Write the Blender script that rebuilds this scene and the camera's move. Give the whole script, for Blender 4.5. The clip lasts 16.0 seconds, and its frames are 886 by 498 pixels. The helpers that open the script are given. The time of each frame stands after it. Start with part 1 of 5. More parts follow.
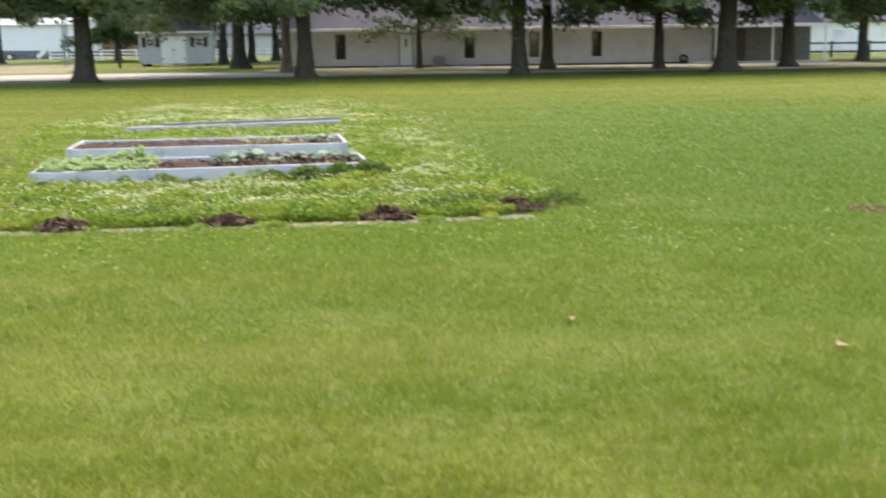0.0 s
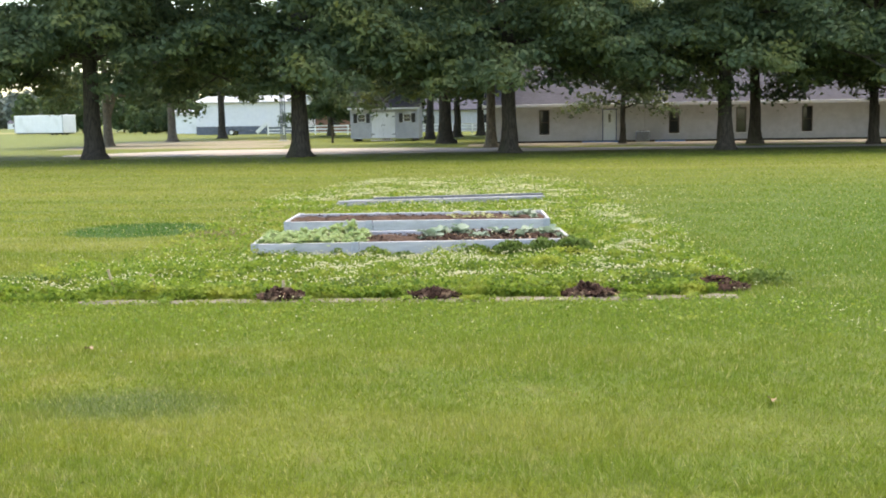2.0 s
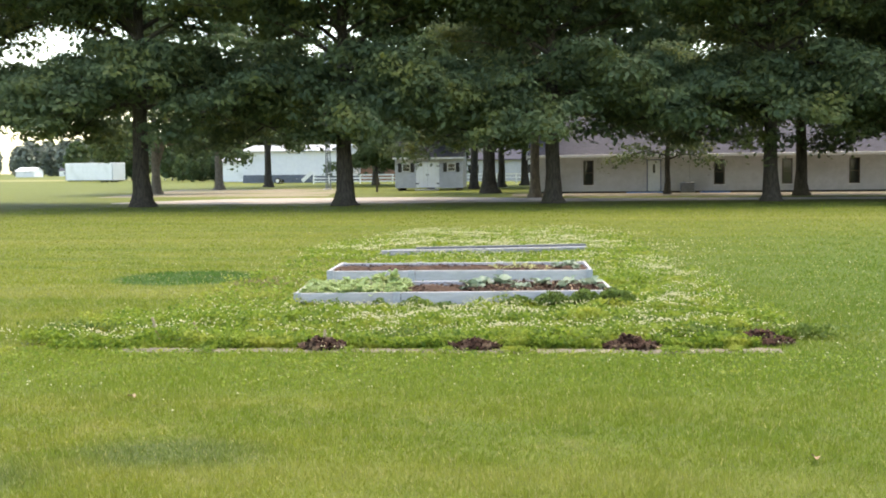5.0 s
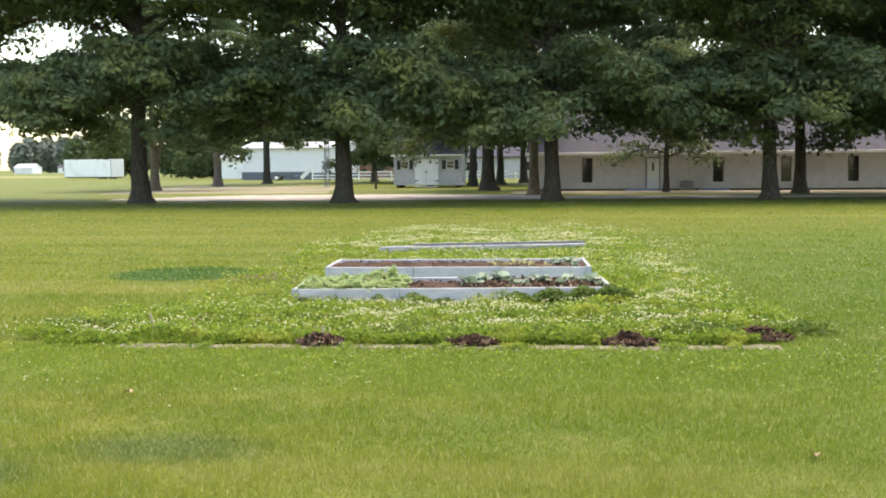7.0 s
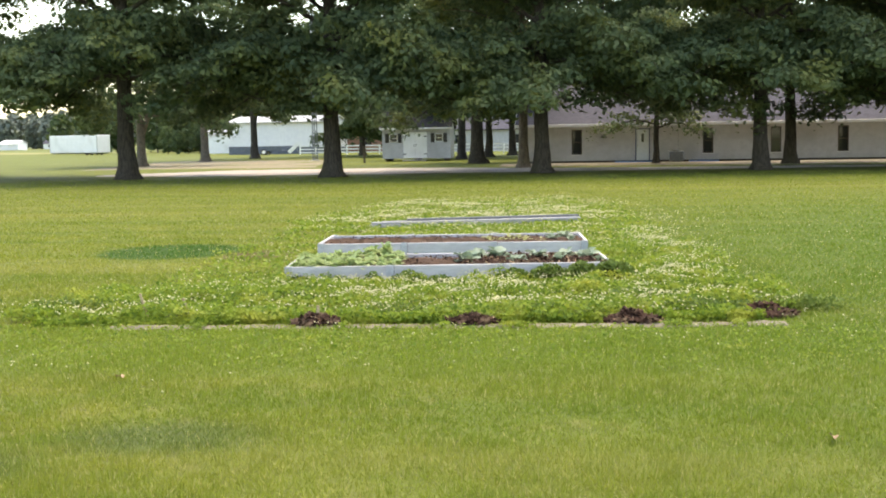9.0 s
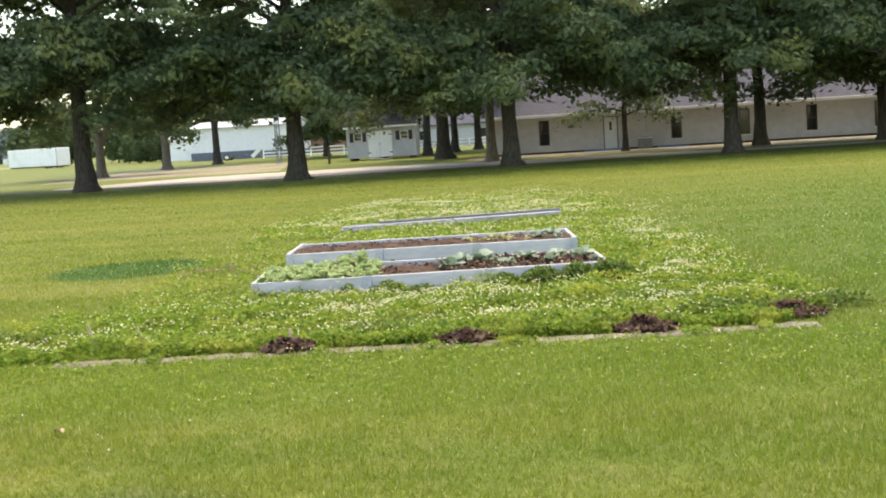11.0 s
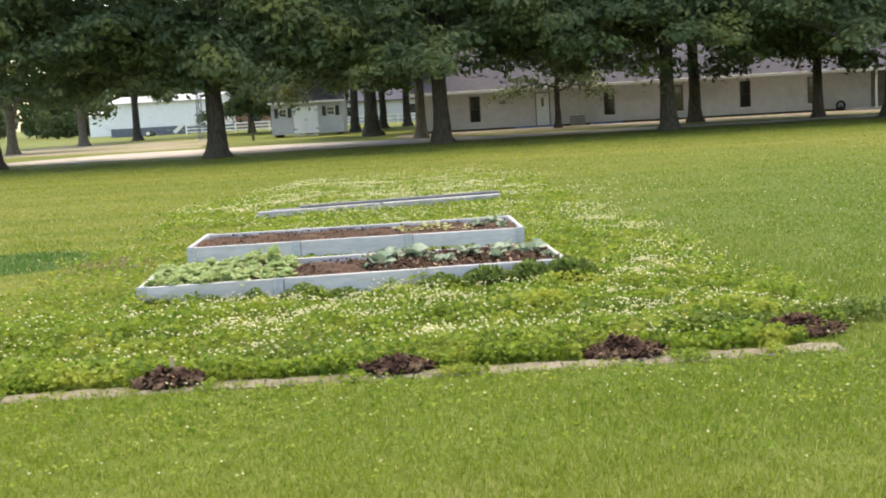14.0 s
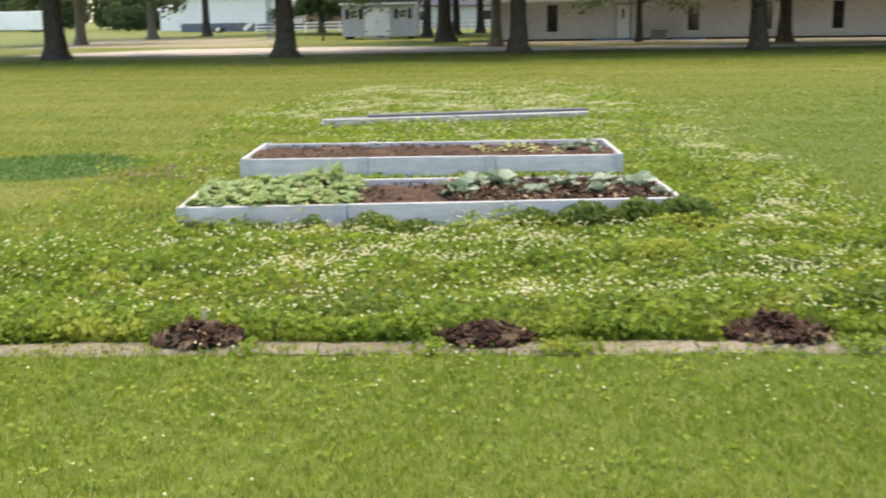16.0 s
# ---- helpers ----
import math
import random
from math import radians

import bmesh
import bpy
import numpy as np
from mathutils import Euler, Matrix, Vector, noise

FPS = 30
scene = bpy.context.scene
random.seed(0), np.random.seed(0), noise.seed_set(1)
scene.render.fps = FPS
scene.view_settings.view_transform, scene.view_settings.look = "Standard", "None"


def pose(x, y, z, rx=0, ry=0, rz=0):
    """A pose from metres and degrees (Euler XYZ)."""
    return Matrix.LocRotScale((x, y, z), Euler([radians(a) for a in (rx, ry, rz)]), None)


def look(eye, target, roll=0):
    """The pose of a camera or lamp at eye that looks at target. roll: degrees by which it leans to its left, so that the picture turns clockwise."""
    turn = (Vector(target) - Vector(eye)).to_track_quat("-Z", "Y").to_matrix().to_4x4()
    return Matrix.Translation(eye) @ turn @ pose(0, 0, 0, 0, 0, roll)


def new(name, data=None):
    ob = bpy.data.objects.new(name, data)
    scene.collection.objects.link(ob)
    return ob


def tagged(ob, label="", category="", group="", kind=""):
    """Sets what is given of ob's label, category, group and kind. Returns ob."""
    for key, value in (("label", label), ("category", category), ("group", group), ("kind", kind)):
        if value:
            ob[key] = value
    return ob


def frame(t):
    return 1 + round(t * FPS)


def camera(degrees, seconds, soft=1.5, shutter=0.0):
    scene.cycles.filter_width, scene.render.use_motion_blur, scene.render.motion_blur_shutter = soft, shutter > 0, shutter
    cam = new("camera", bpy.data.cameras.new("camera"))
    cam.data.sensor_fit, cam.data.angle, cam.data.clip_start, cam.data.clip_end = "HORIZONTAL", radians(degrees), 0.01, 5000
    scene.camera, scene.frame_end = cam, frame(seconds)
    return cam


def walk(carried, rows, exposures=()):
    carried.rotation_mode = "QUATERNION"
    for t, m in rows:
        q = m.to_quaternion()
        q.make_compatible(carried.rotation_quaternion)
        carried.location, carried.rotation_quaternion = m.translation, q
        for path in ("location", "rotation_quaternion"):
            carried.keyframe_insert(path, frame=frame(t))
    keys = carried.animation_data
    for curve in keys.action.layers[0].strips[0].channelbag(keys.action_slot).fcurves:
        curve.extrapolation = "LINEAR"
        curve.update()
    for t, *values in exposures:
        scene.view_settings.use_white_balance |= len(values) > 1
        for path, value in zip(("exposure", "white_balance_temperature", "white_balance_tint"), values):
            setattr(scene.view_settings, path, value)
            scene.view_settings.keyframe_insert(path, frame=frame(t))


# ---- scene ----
# ------------------------------------------------------------ camera
cam = camera(41.7, 16.0, soft=1.9, shutter=0.3)
PATH = [
    (0, (1.746, -0.416, 1.52), (1.961, 1.542, 1.169), -0.7),
    (0.2, (1.708, -0.357, 1.516), (1.837, 1.614, 1.199), -0.9),
    (0.5, (1.737, -0.535, 1.543), (1.782, 1.444, 1.261), -1.0),
    (1, (1.725, -0.597, 1.565), (1.679, 1.388, 1.327), -0.4),
    (1.5, (1.716, -0.62, 1.568), (1.627, 1.365, 1.336), -0.3),
    (2, (1.725, -0.642, 1.573), (1.6, 1.342, 1.351), -0.9),
    (2.5, (1.737, -0.655, 1.575), (1.6, 1.328, 1.356), -0.9),
    (3, (1.743, -0.638, 1.583), (1.59, 1.346, 1.383), -0.8),
    (3.5, (1.748, -0.626, 1.585), (1.572, 1.357, 1.399), -1.2),
    (4, (1.736, -0.615, 1.585), (1.529, 1.367, 1.411), -0.7),
    (4.5, (1.74, -0.645, 1.591), (1.528, 1.338, 1.435), -0.6),
    (5, (1.745, -0.66, 1.592), (1.546, 1.325, 1.455), -0.6),
    (5.2, (1.759, -0.701, 1.601), (1.565, 1.285, 1.469), -0.8),
    (7.3, (1.734, -0.623, 1.574), (1.535, 1.362, 1.429), -0.4),
    (7.5, (1.724, -0.633, 1.583), (1.516, 1.351, 1.434), -0.6),
    (8, (1.705, -0.643, 1.586), (1.51, 1.34, 1.409), -0.3),
    (8.2, (1.683, -0.609, 1.585), (1.503, 1.375, 1.407), -0.5),
    (10.3, (1.525, 0.226, 1.6), (1.337, 2.206, 1.394), -1.8),
    (10.5, (1.476, 0.369, 1.587), (1.307, 2.353, 1.401), -2.4),
    (11, (1.416, 0.762, 1.582), (1.292, 2.749, 1.386), -3.5),
    (11.5, (1.471, 1.015, 1.577), (1.235, 2.995, 1.416), 0.5),
    (12, (1.401, 1.359, 1.539), (1.286, 3.348, 1.371), -0.5),
    (12.5, (1.362, 1.684, 1.538), (1.315, 3.678, 1.385), -1.9),
    (13, (1.413, 2.013, 1.568), (1.301, 4.004, 1.413), 0.3),
    (13.5, (1.39, 2.333, 1.555), (1.247, 4.315, 1.334), -1.4),
    (14, (1.326, 2.683, 1.557), (1.322, 4.668, 1.314), -3.3),
    (14.5, (1.341, 3.048, 1.531), (1.381, 5.03, 1.267), -1.8),
    (15, (1.269, 3.454, 1.515), (1.337, 5.423, 1.171), -1.8),
    (15.5, (1.163, 3.802, 1.516), (1.216, 5.768, 1.152), -2.7),
    (16, (1.12, 4.196, 1.515), (1.004, 6.154, 1.122), -0.9),
]
walk(cam, [(t, look(e, a, r)) for t, e, a, r in PATH],
     exposures=[(0.0, 2.02, 9000, 9), (5.0, 2.0, 9300, 9), (8.0, 2.0, 9800, 9), (11.0, 2.0, 9900, 9), (13.0, 1.98, 9900, 9), (16.0, 1.86, 9800, 9)])

# ------------------------------------------------------------ world, sun, exposure
world = bpy.data.worlds.new("sky")
scene.world = world
world.use_nodes = True
wn = world.node_tree.nodes
wl = world.node_tree.links
sky = wn.new("ShaderNodeTexSky")
sky.sky_type = "NISHITA"
sky.sun_disc = False
SUN_EL, SUN_ROT = radians(74), radians(25)
sky.sun_elevation, sky.sun_rotation = SUN_EL, SUN_ROT
sky.air_density, sky.dust_density, sky.ozone_density = 1.0, 1.3, 1.0
wn["Background"].inputs["Strength"].default_value = 0.15
# thin high haze cools the sky a little
haze = wn.new("ShaderNodeMix")
haze.data_type, haze.blend_type = "RGBA", "MULTIPLY"
haze.inputs[0].default_value = 1.0
haze.inputs[7].default_value = (0.92, 0.98, 1.08, 1)
wl.new(sky.outputs[0], haze.inputs[6])
wl.new(haze.outputs[2], wn["Background"].inputs["Color"])

sun = new("sun", bpy.data.lights.new("sun", "SUN"))
sun.data.energy, sun.data.angle, sun.data.color = 0.95, radians(40), (1.0, 0.94, 0.83)
sun_dir = Vector((math.sin(SUN_ROT) * math.cos(SUN_EL), math.cos(SUN_ROT) * math.cos(SUN_EL), math.sin(SUN_EL)))
sun.matrix_world = look(sun_dir * 60, (0, 0, 0))


# ------------------------------------------------------------ materials
def node_tools(name):
    m = bpy.data.materials.new(name)
    m.use_nodes = True
    nt = m.node_tree
    bsdf = nt.nodes["Principled BSDF"]

    def add(kind, **inputs):
        n = nt.nodes.new(kind)
        for key, value in inputs.items():
            socket = n.inputs[key.replace("_", " ")]
            if isinstance(value, bpy.types.NodeSocket):
                nt.links.new(value, socket)
            else:
                socket.default_value = value
        return n

    return m, nt, bsdf, add


def mixed(nt, fac, a, b, blend="MIX"):
    n = nt.nodes.new("ShaderNodeMix")
    n.data_type, n.blend_type = "RGBA", blend
    for socket, value in ((n.inputs[0], fac), (n.inputs[6], a), (n.inputs[7], b)):
        if isinstance(value, bpy.types.NodeSocket):
            nt.links.new(value, socket)
        elif isinstance(value, (int, float)):
            socket.default_value = value
        else:
            socket.default_value = (*value, 1) if len(value) == 3 else value
    return n.outputs[2]


def spread(nt, value, lo, hi):
    n = nt.nodes.new("ShaderNodeMapRange")
    n.interpolation_type = "SMOOTHSTEP"
    nt.links.new(value, n.inputs[0])
    n.inputs[1].default_value, n.inputs[2].default_value = lo, hi
    return n.outputs[0]


def surface(name, c1, c2, scale, rough=0.8, bump=0.3, stain=None, stain_scale=0.6, vary=0.0, metal=0.0, depth=0.01, spec=0.3, stretch=(1, 1, 1)):
    """Two colours by fine noise, a third as stains, a little change from piece to piece, and relief."""
    m, nt, bsdf, add = node_tools(name)
    at = add("ShaderNodeNewGeometry").outputs["Position"]
    if stretch != (1, 1, 1):
        mp = add("ShaderNodeMapping", Vector=at, Scale=stretch)
        at = mp.outputs[0]
    fine = add("ShaderNodeTexNoise", Vector=at, Scale=scale, Detail=6.0, Roughness=0.65).outputs[0]
    col = mixed(nt, spread(nt, fine, 0.32, 0.68), c1, c2)
    if stain:
        big = add("ShaderNodeTexNoise", Vector=at, Scale=stain_scale, Detail=4.0).outputs[0]
        col = mixed(nt, spread(nt, big, 0.5, 0.72), col, stain)
    if vary:
        info = add("ShaderNodeObjectInfo")
        hsv = add("ShaderNodeHueSaturation", Color=col)
        mr = nt.nodes.new("ShaderNodeMapRange")
        nt.links.new(info.outputs["Random"], mr.inputs[0])
        mr.inputs[3].default_value, mr.inputs[4].default_value = 1 - vary, 1 + vary
        nt.links.new(mr.outputs[0], hsv.inputs["Value"])
        col = hsv.outputs[0]
    nt.links.new(col, bsdf.inputs["Base Color"])
    bsdf.inputs["Roughness"].default_value = rough
    bsdf.inputs["Metallic"].default_value = metal
    bsdf.inputs["Specular IOR Level"].default_value = spec
    if bump:
        b = add("ShaderNodeBump", Height=fine, Strength=bump, Distance=depth)
        nt.links.new(b.outputs[0], bsdf.inputs["Normal"])
    return m


def leafy(name, dark, light, yellow, through_light=0.35, patch=0.8, rough=0.6, single=False):
    """Leaves: colour from leaf to leaf and in patches, some light passing through."""
    m, nt, bsdf, add = node_tools(name)
    geo = add("ShaderNodeNewGeometry")
    big = add("ShaderNodeTexNoise", Vector=geo.outputs["Position"], Scale=patch, Detail=3.0).outputs[0]
    chance = add("ShaderNodeObjectInfo").outputs["Random"] if single else geo.outputs["Random Per Island"]
    col = mixed(nt, chance, dark, light)
    col = mixed(nt, spread(nt, big, 0.48, 0.75), col, yellow)
    nt.links.new(col, bsdf.inputs["Base Color"])
    bsdf.inputs["Roughness"].default_value = rough
    bsdf.inputs["Specular IOR Level"].default_value = 0.25
    tr = add("ShaderNodeBsdfTranslucent", Color=col)
    mix = add("ShaderNodeMixShader", Fac=through_light)
    nt.links.new(bsdf.outputs[0], mix.inputs[1])
    nt.links.new(tr.outputs[0], mix.inputs[2])
    nt.links.new(mix.outputs[0], nt.nodes["Material Output"].inputs[0])
    return m


def lawn(name, blade):
    """Lawn colour by place: mown green with yellower and deeper patches, a lush round patch, a bare spot and a deep green tuft."""
    m, nt, bsdf, add = node_tools(name)
    geo = add("ShaderNodeNewGeometry")
    at = geo.outputs["Position"]
    big = add("ShaderNodeTexNoise", Vector=at, Scale=0.16, Detail=3.0).outputs[0]
    mid = add("ShaderNodeTexNoise", Vector=at, Scale=1.3, Detail=5.0, Roughness=0.6).outputs[0]
    fine = add("ShaderNodeTexNoise", Vector=at, Scale=26.0, Detail=5.0, Roughness=0.7).outputs[0]
    col = mixed(nt, spread(nt, mid, 0.3, 0.7), LAWN_GREEN, LAWN_YELLOW)
    col = mixed(nt, spread(nt, big, 0.42, 0.7), col, LAWN_LIGHT)
    band = add("ShaderNodeMapping", Vector=at, Scale=(0.12, 0.9, 1.0), Rotation=(0, 0, 0.25)).outputs[0]
    streak = add("ShaderNodeTexNoise", Vector=band, Scale=1.0, Detail=4.0).outputs[0]
    col = mixed(nt, spread(nt, streak, 0.42, 0.66), col, LAWN_GREEN)
    mown = add("ShaderNodeMapping", Vector=at, Scale=(0.05, 0.55, 1.0), Rotation=(0, 0, -0.08)).outputs[0]
    swath = add("ShaderNodeTexNoise", Vector=mown, Scale=1.0, Detail=3.0).outputs[0]
    col = mixed(nt, spread(nt, swath, 0.5, 0.68), col, LAWN_PALE)
    straw = add("ShaderNodeTexNoise", Vector=at, Scale=3.1, Detail=6.0, Roughness=0.7).outputs[0]
    col = mixed(nt, spread(nt, straw, 0.54, 0.72), col, LAWN_STRAW)

    def blot(x, y, rx, ry, soft, colour, col):
        mp = add("ShaderNodeMapping", Vector=at, Location=(-x / rx - 0.175, -y / ry - 0.175, 0), Scale=(1 / rx, 1 / ry, 0))
        wob = add("ShaderNodeTexNoise", Vector=at, Scale=2.2, Detail=4.0)
        warp = mixed(nt, 0.35, mp.outputs[0], wob.outputs[1], "ADD")
        ln = nt.nodes.new("ShaderNodeVectorMath")
        ln.operation = "LENGTH"
        nt.links.new(warp, ln.inputs[0])
        inv = spread(nt, ln.outputs["Value"], 1.25 + soft, 1.25 - soft)
        return mixed(nt, inv, col, colour)

    col = blot(1.0, 8.5, 4.2, 0.85, 0.6, (0.162, 0.212, 0.03), col)
    col = blot(10.5, 14.0, 6.2, 10.0, 0.9, (0.105, 0.172, 0.026), col)
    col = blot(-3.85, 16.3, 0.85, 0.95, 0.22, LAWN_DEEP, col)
    col = blot(-2.4, 15.65, 0.42, 0.5, 0.4, (0.19, 0.15, 0.08), col)
    col = blot(-0.45, 5.65, 0.42, 0.26, 0.7, LAWN_BLUE, col)
    col = blot(-1.4, 5.0, 0.35, 0.3, 0.6, LAWN_BLUE, col)
    col = blot(6.68, 9.42, 0.17, 0.16, 0.5, (0.14, 0.095, 0.055), col)
    col = blot(1.9, 18.7, 0.5, 0.35, 0.5, (0.19, 0.15, 0.08), col)
    if blade:
        col = mixed(nt, spread(nt, geo.outputs["Random Per Island"], 0.9, 0.96), col, (0.3, 0.28, 0.12))
        tone = mixed(nt, geo.outputs["Random Per Island"], (1.0, 1.02, 0.98), (1.65, 1.65, 1.58))
        col = mixed(nt, 1.0, col, tone, "MULTIPLY")
    else:
        tone = mixed(nt, spread(nt, fine, 0.3, 0.7), (0.55, 0.565, 0.55), (0.77, 0.78, 0.75))
        col = mixed(nt, 1.0, col, tone, "MULTIPLY")
        grit = add("ShaderNodeTexNoise", Vector=at, Scale=5.5, Detail=6.0, Roughness=0.75).outputs[0]
        col = mixed(nt, 1.0, col, mixed(nt, spread(nt, grit, 0.35, 0.65), (0.86, 0.87, 0.86), (1.13, 1.12, 1.1)), "MULTIPLY")
        b = add("ShaderNodeBump", Height=fine, Strength=0.6, Distance=0.03)
        nt.links.new(b.outputs[0], bsdf.inputs["Normal"])
    nt.links.new(col, bsdf.inputs["Base Color"])
    bsdf.inputs["Roughness"].default_value = 0.75
    bsdf.inputs["Specular IOR Level"].default_value = 0.2
    if blade:
        tr = add("ShaderNodeBsdfTranslucent", Color=col)
        mix = add("ShaderNodeMixShader", Fac=0.5)
        nt.links.new(bsdf.outputs[0], mix.inputs[1])
        nt.links.new(tr.outputs[0], mix.inputs[2])
        nt.links.new(mix.outputs[0], nt.nodes["Material Output"].inputs[0])
    return m


LAWN_GREEN, LAWN_YELLOW, LAWN_LIGHT, LAWN_PALE = (0.142, 0.19, 0.026), (0.218, 0.232, 0.042), (0.198, 0.227, 0.036), (0.23, 0.244, 0.056)
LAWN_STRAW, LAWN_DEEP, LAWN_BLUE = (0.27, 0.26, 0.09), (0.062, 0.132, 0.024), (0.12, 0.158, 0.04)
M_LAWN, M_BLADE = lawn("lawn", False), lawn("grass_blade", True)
M_CLOVER = leafy("clover_leaf", (0.095, 0.18, 0.024), (0.28, 0.375, 0.055), (0.37, 0.4, 0.076), 0.48, 2.6)
M_WEED = leafy("weed_leaf", (0.085, 0.14, 0.03), (0.15, 0.22, 0.05), (0.16, 0.22, 0.05), 0.38, 2.0)
M_FLOWER = surface("clover_flower", (0.55, 0.51, 0.27), (0.71, 0.66, 0.42), 60, 0.8, 0.2, vary=0.0)
M_LETTUCE = leafy("lettuce_leaf", (0.26, 0.37, 0.14), (0.5, 0.6, 0.32), (0.42, 0.49, 0.25), 0.4, 6.0, 0.5, True)
M_CABBAGE = leafy("cabbage_leaf", (0.15, 0.235, 0.165), (0.34, 0.42, 0.32), (0.3, 0.38, 0.28), 0.25, 5.0, 0.45, True)
M_PALE = leafy("pale_seedling", (0.3, 0.33, 0.12), (0.42, 0.42, 0.2), (0.4, 0.4, 0.2), 0.3, 6.0)
M_OAK = leafy("oak_leaf", (0.07, 0.115, 0.064), (0.13, 0.185, 0.088), (0.205, 0.24, 0.08), 0.5, 0.55)
M_OAK_BACK = leafy("back_leaf", (0.06, 0.1, 0.05), (0.1, 0.15, 0.066), (0.125, 0.17, 0.066), 0.48, 0.2)
# distance haze mixed into the leaf colour: paler and bluer than nearer trees
M_HAZED_LEAF = leafy("hazed_leaf", (0.15, 0.19, 0.17), (0.23, 0.27, 0.23), (0.22, 0.26, 0.2), 0.35, 0.05)
M_BARK = surface("bark", (0.045, 0.039, 0.034), (0.1, 0.088, 0.076), 14, 0.95, 0.9, (0.07, 0.075, 0.05), 0.8, 0.1, depth=0.05, spec=0.1, stretch=(1, 1, 0.22))
M_BARK_PALE = surface("pale_bark", (0.12, 0.1, 0.08), (0.22, 0.19, 0.15), 12, 0.95, 0.8, vary=0.1, depth=0.04, spec=0.1, stretch=(1, 1, 0.3))
M_GRAVEL = surface("gravel", (0.34, 0.31, 0.3), (0.5, 0.46, 0.45), 9, 0.95, 0.6, (0.55, 0.49, 0.42), 0.3, depth=0.03)
M_DIRT = surface("dry_dirt", (0.2, 0.175, 0.12), (0.32, 0.275, 0.2), 2.5, 0.95, 0.5, (0.14, 0.17, 0.045), 0.22, depth=0.02)
M_WALK = surface("trodden_earth", (0.16, 0.135, 0.1), (0.3, 0.26, 0.21), 1.6, 0.95, 0.5, (0.14, 0.15, 0.06), 0.5, depth=0.02)
M_FIELD = surface("far_field", (0.2, 0.2, 0.07), (0.3, 0.27, 0.11), 0.06, 0.95, 0.0, (0.15, 0.2, 0.06), 0.02)
M_CONCRETE = surface("concrete", (0.42, 0.4, 0.37), (0.56, 0.54, 0.5), 6, 0.9, 0.3, (0.36, 0.34, 0.3), 0.5)
M_STONE = surface("edging_stone", (0.145, 0.125, 0.093), (0.26, 0.228, 0.175), 22, 0.95, 0.8, (0.2, 0.17, 0.1), 3.0, 0.12, depth=0.015)
M_BOARD = surface("grey_board", (0.43, 0.42, 0.44), (0.55, 0.535, 0.555), 18, 0.6, 0.25, (0.35, 0.34, 0.335), 2.2, 0.05, depth=0.004, stretch=(0.25, 1, 1))
M_BOARD_STACK = surface("darker_grey_board", (0.3, 0.305, 0.33), (0.42, 0.425, 0.45), 16, 0.65, 0.3, (0.24, 0.24, 0.24), 1.6, 0.08, depth=0.004, stretch=(0.25, 1, 1))
M_BOARD_DARK = surface("dark_board", (0.09, 0.1, 0.11), (0.17, 0.18, 0.19), 18, 0.65, 0.25, vary=0.06, depth=0.004)
M_BRACKET = surface("bracket", (0.37, 0.385, 0.42), (0.46, 0.475, 0.51), 25, 0.5, 0.15, vary=0.04, depth=0.003)
M_SOIL = surface("soil", (0.05, 0.032, 0.024), (0.11, 0.07, 0.052), 16, 0.95, 0.8, (0.135, 0.088, 0.066), 1.7, depth=0.03, spec=0.1)
M_MULCH = surface("bark_mulch", (0.02, 0.011, 0.009), (0.078, 0.041, 0.03), 34, 0.9, 0.6, (0.16, 0.115, 0.078), 9.0, 0.2, depth=0.01, spec=0.15)
M_CHIP_PALE = surface("pale_chip", (0.3, 0.2, 0.13), (0.45, 0.33, 0.22), 40, 0.9, 0.3)
M_STAKE = surface("raw_wood_stake", (0.36, 0.27, 0.16), (0.5, 0.4, 0.26), 30, 0.85, 0.3)
M_SIDING = surface("white_siding", (0.45, 0.455, 0.48), (0.53, 0.535, 0.56), 3, 0.6, 0.1, (0.4, 0.4, 0.41), 0.35, depth=0.003)
M_BLUE_FRAME = surface("blue_door_paint", (0.05, 0.08, 0.15), (0.08, 0.11, 0.19), 10, 0.5, 0.1)
# siding colour darkened to carry the deep shade beneath the porch roof
M_PORCH_SHADE = surface("porch_shade", (0.13, 0.125, 0.12), (0.19, 0.18, 0.17), 4, 0.8, 0.1)
M_TRIM = surface("white_trim", (0.72, 0.72, 0.7), (0.8, 0.8, 0.78), 8, 0.5, 0.1, depth=0.002)
M_ROOF = surface("grey_shingles", (0.045, 0.046, 0.062), (0.095, 0.096, 0.125), 5, 0.9, 0.7, (0.066, 0.067, 0.088), 0.3, depth=0.03, stretch=(0.5, 2.5, 2.5))
M_ROOF_DARK = surface("dark_shingles", (0.02, 0.021, 0.024), (0.045, 0.045, 0.05), 6, 0.9, 0.6, depth=0.03, stretch=(0.5, 2.5, 2.5))
M_DARK = surface("dark_trim", (0.03, 0.028, 0.026), (0.05, 0.046, 0.042), 12, 0.6, 0.1)
M_BROWN = surface("brown_frame", (0.045, 0.037, 0.03), (0.075, 0.06, 0.048), 14, 0.6, 0.15)
M_DOOR = surface("pale_door", (0.6, 0.66, 0.7), (0.68, 0.73, 0.77), 6, 0.5, 0.1)
M_METAL = surface("pale_steel_siding", (0.78, 0.78, 0.82), (0.84, 0.84, 0.87), 2, 0.45, 0.1, (0.56, 0.58, 0.6), 0.2)
M_ROOF_METAL = surface("dull_roof_metal", (0.4, 0.42, 0.44), (0.5, 0.52, 0.54), 3, 0.5, 0.1)
M_SLATE = surface("slate_steel", (0.1, 0.12, 0.16), (0.15, 0.17, 0.21), 3, 0.5, 0.1)
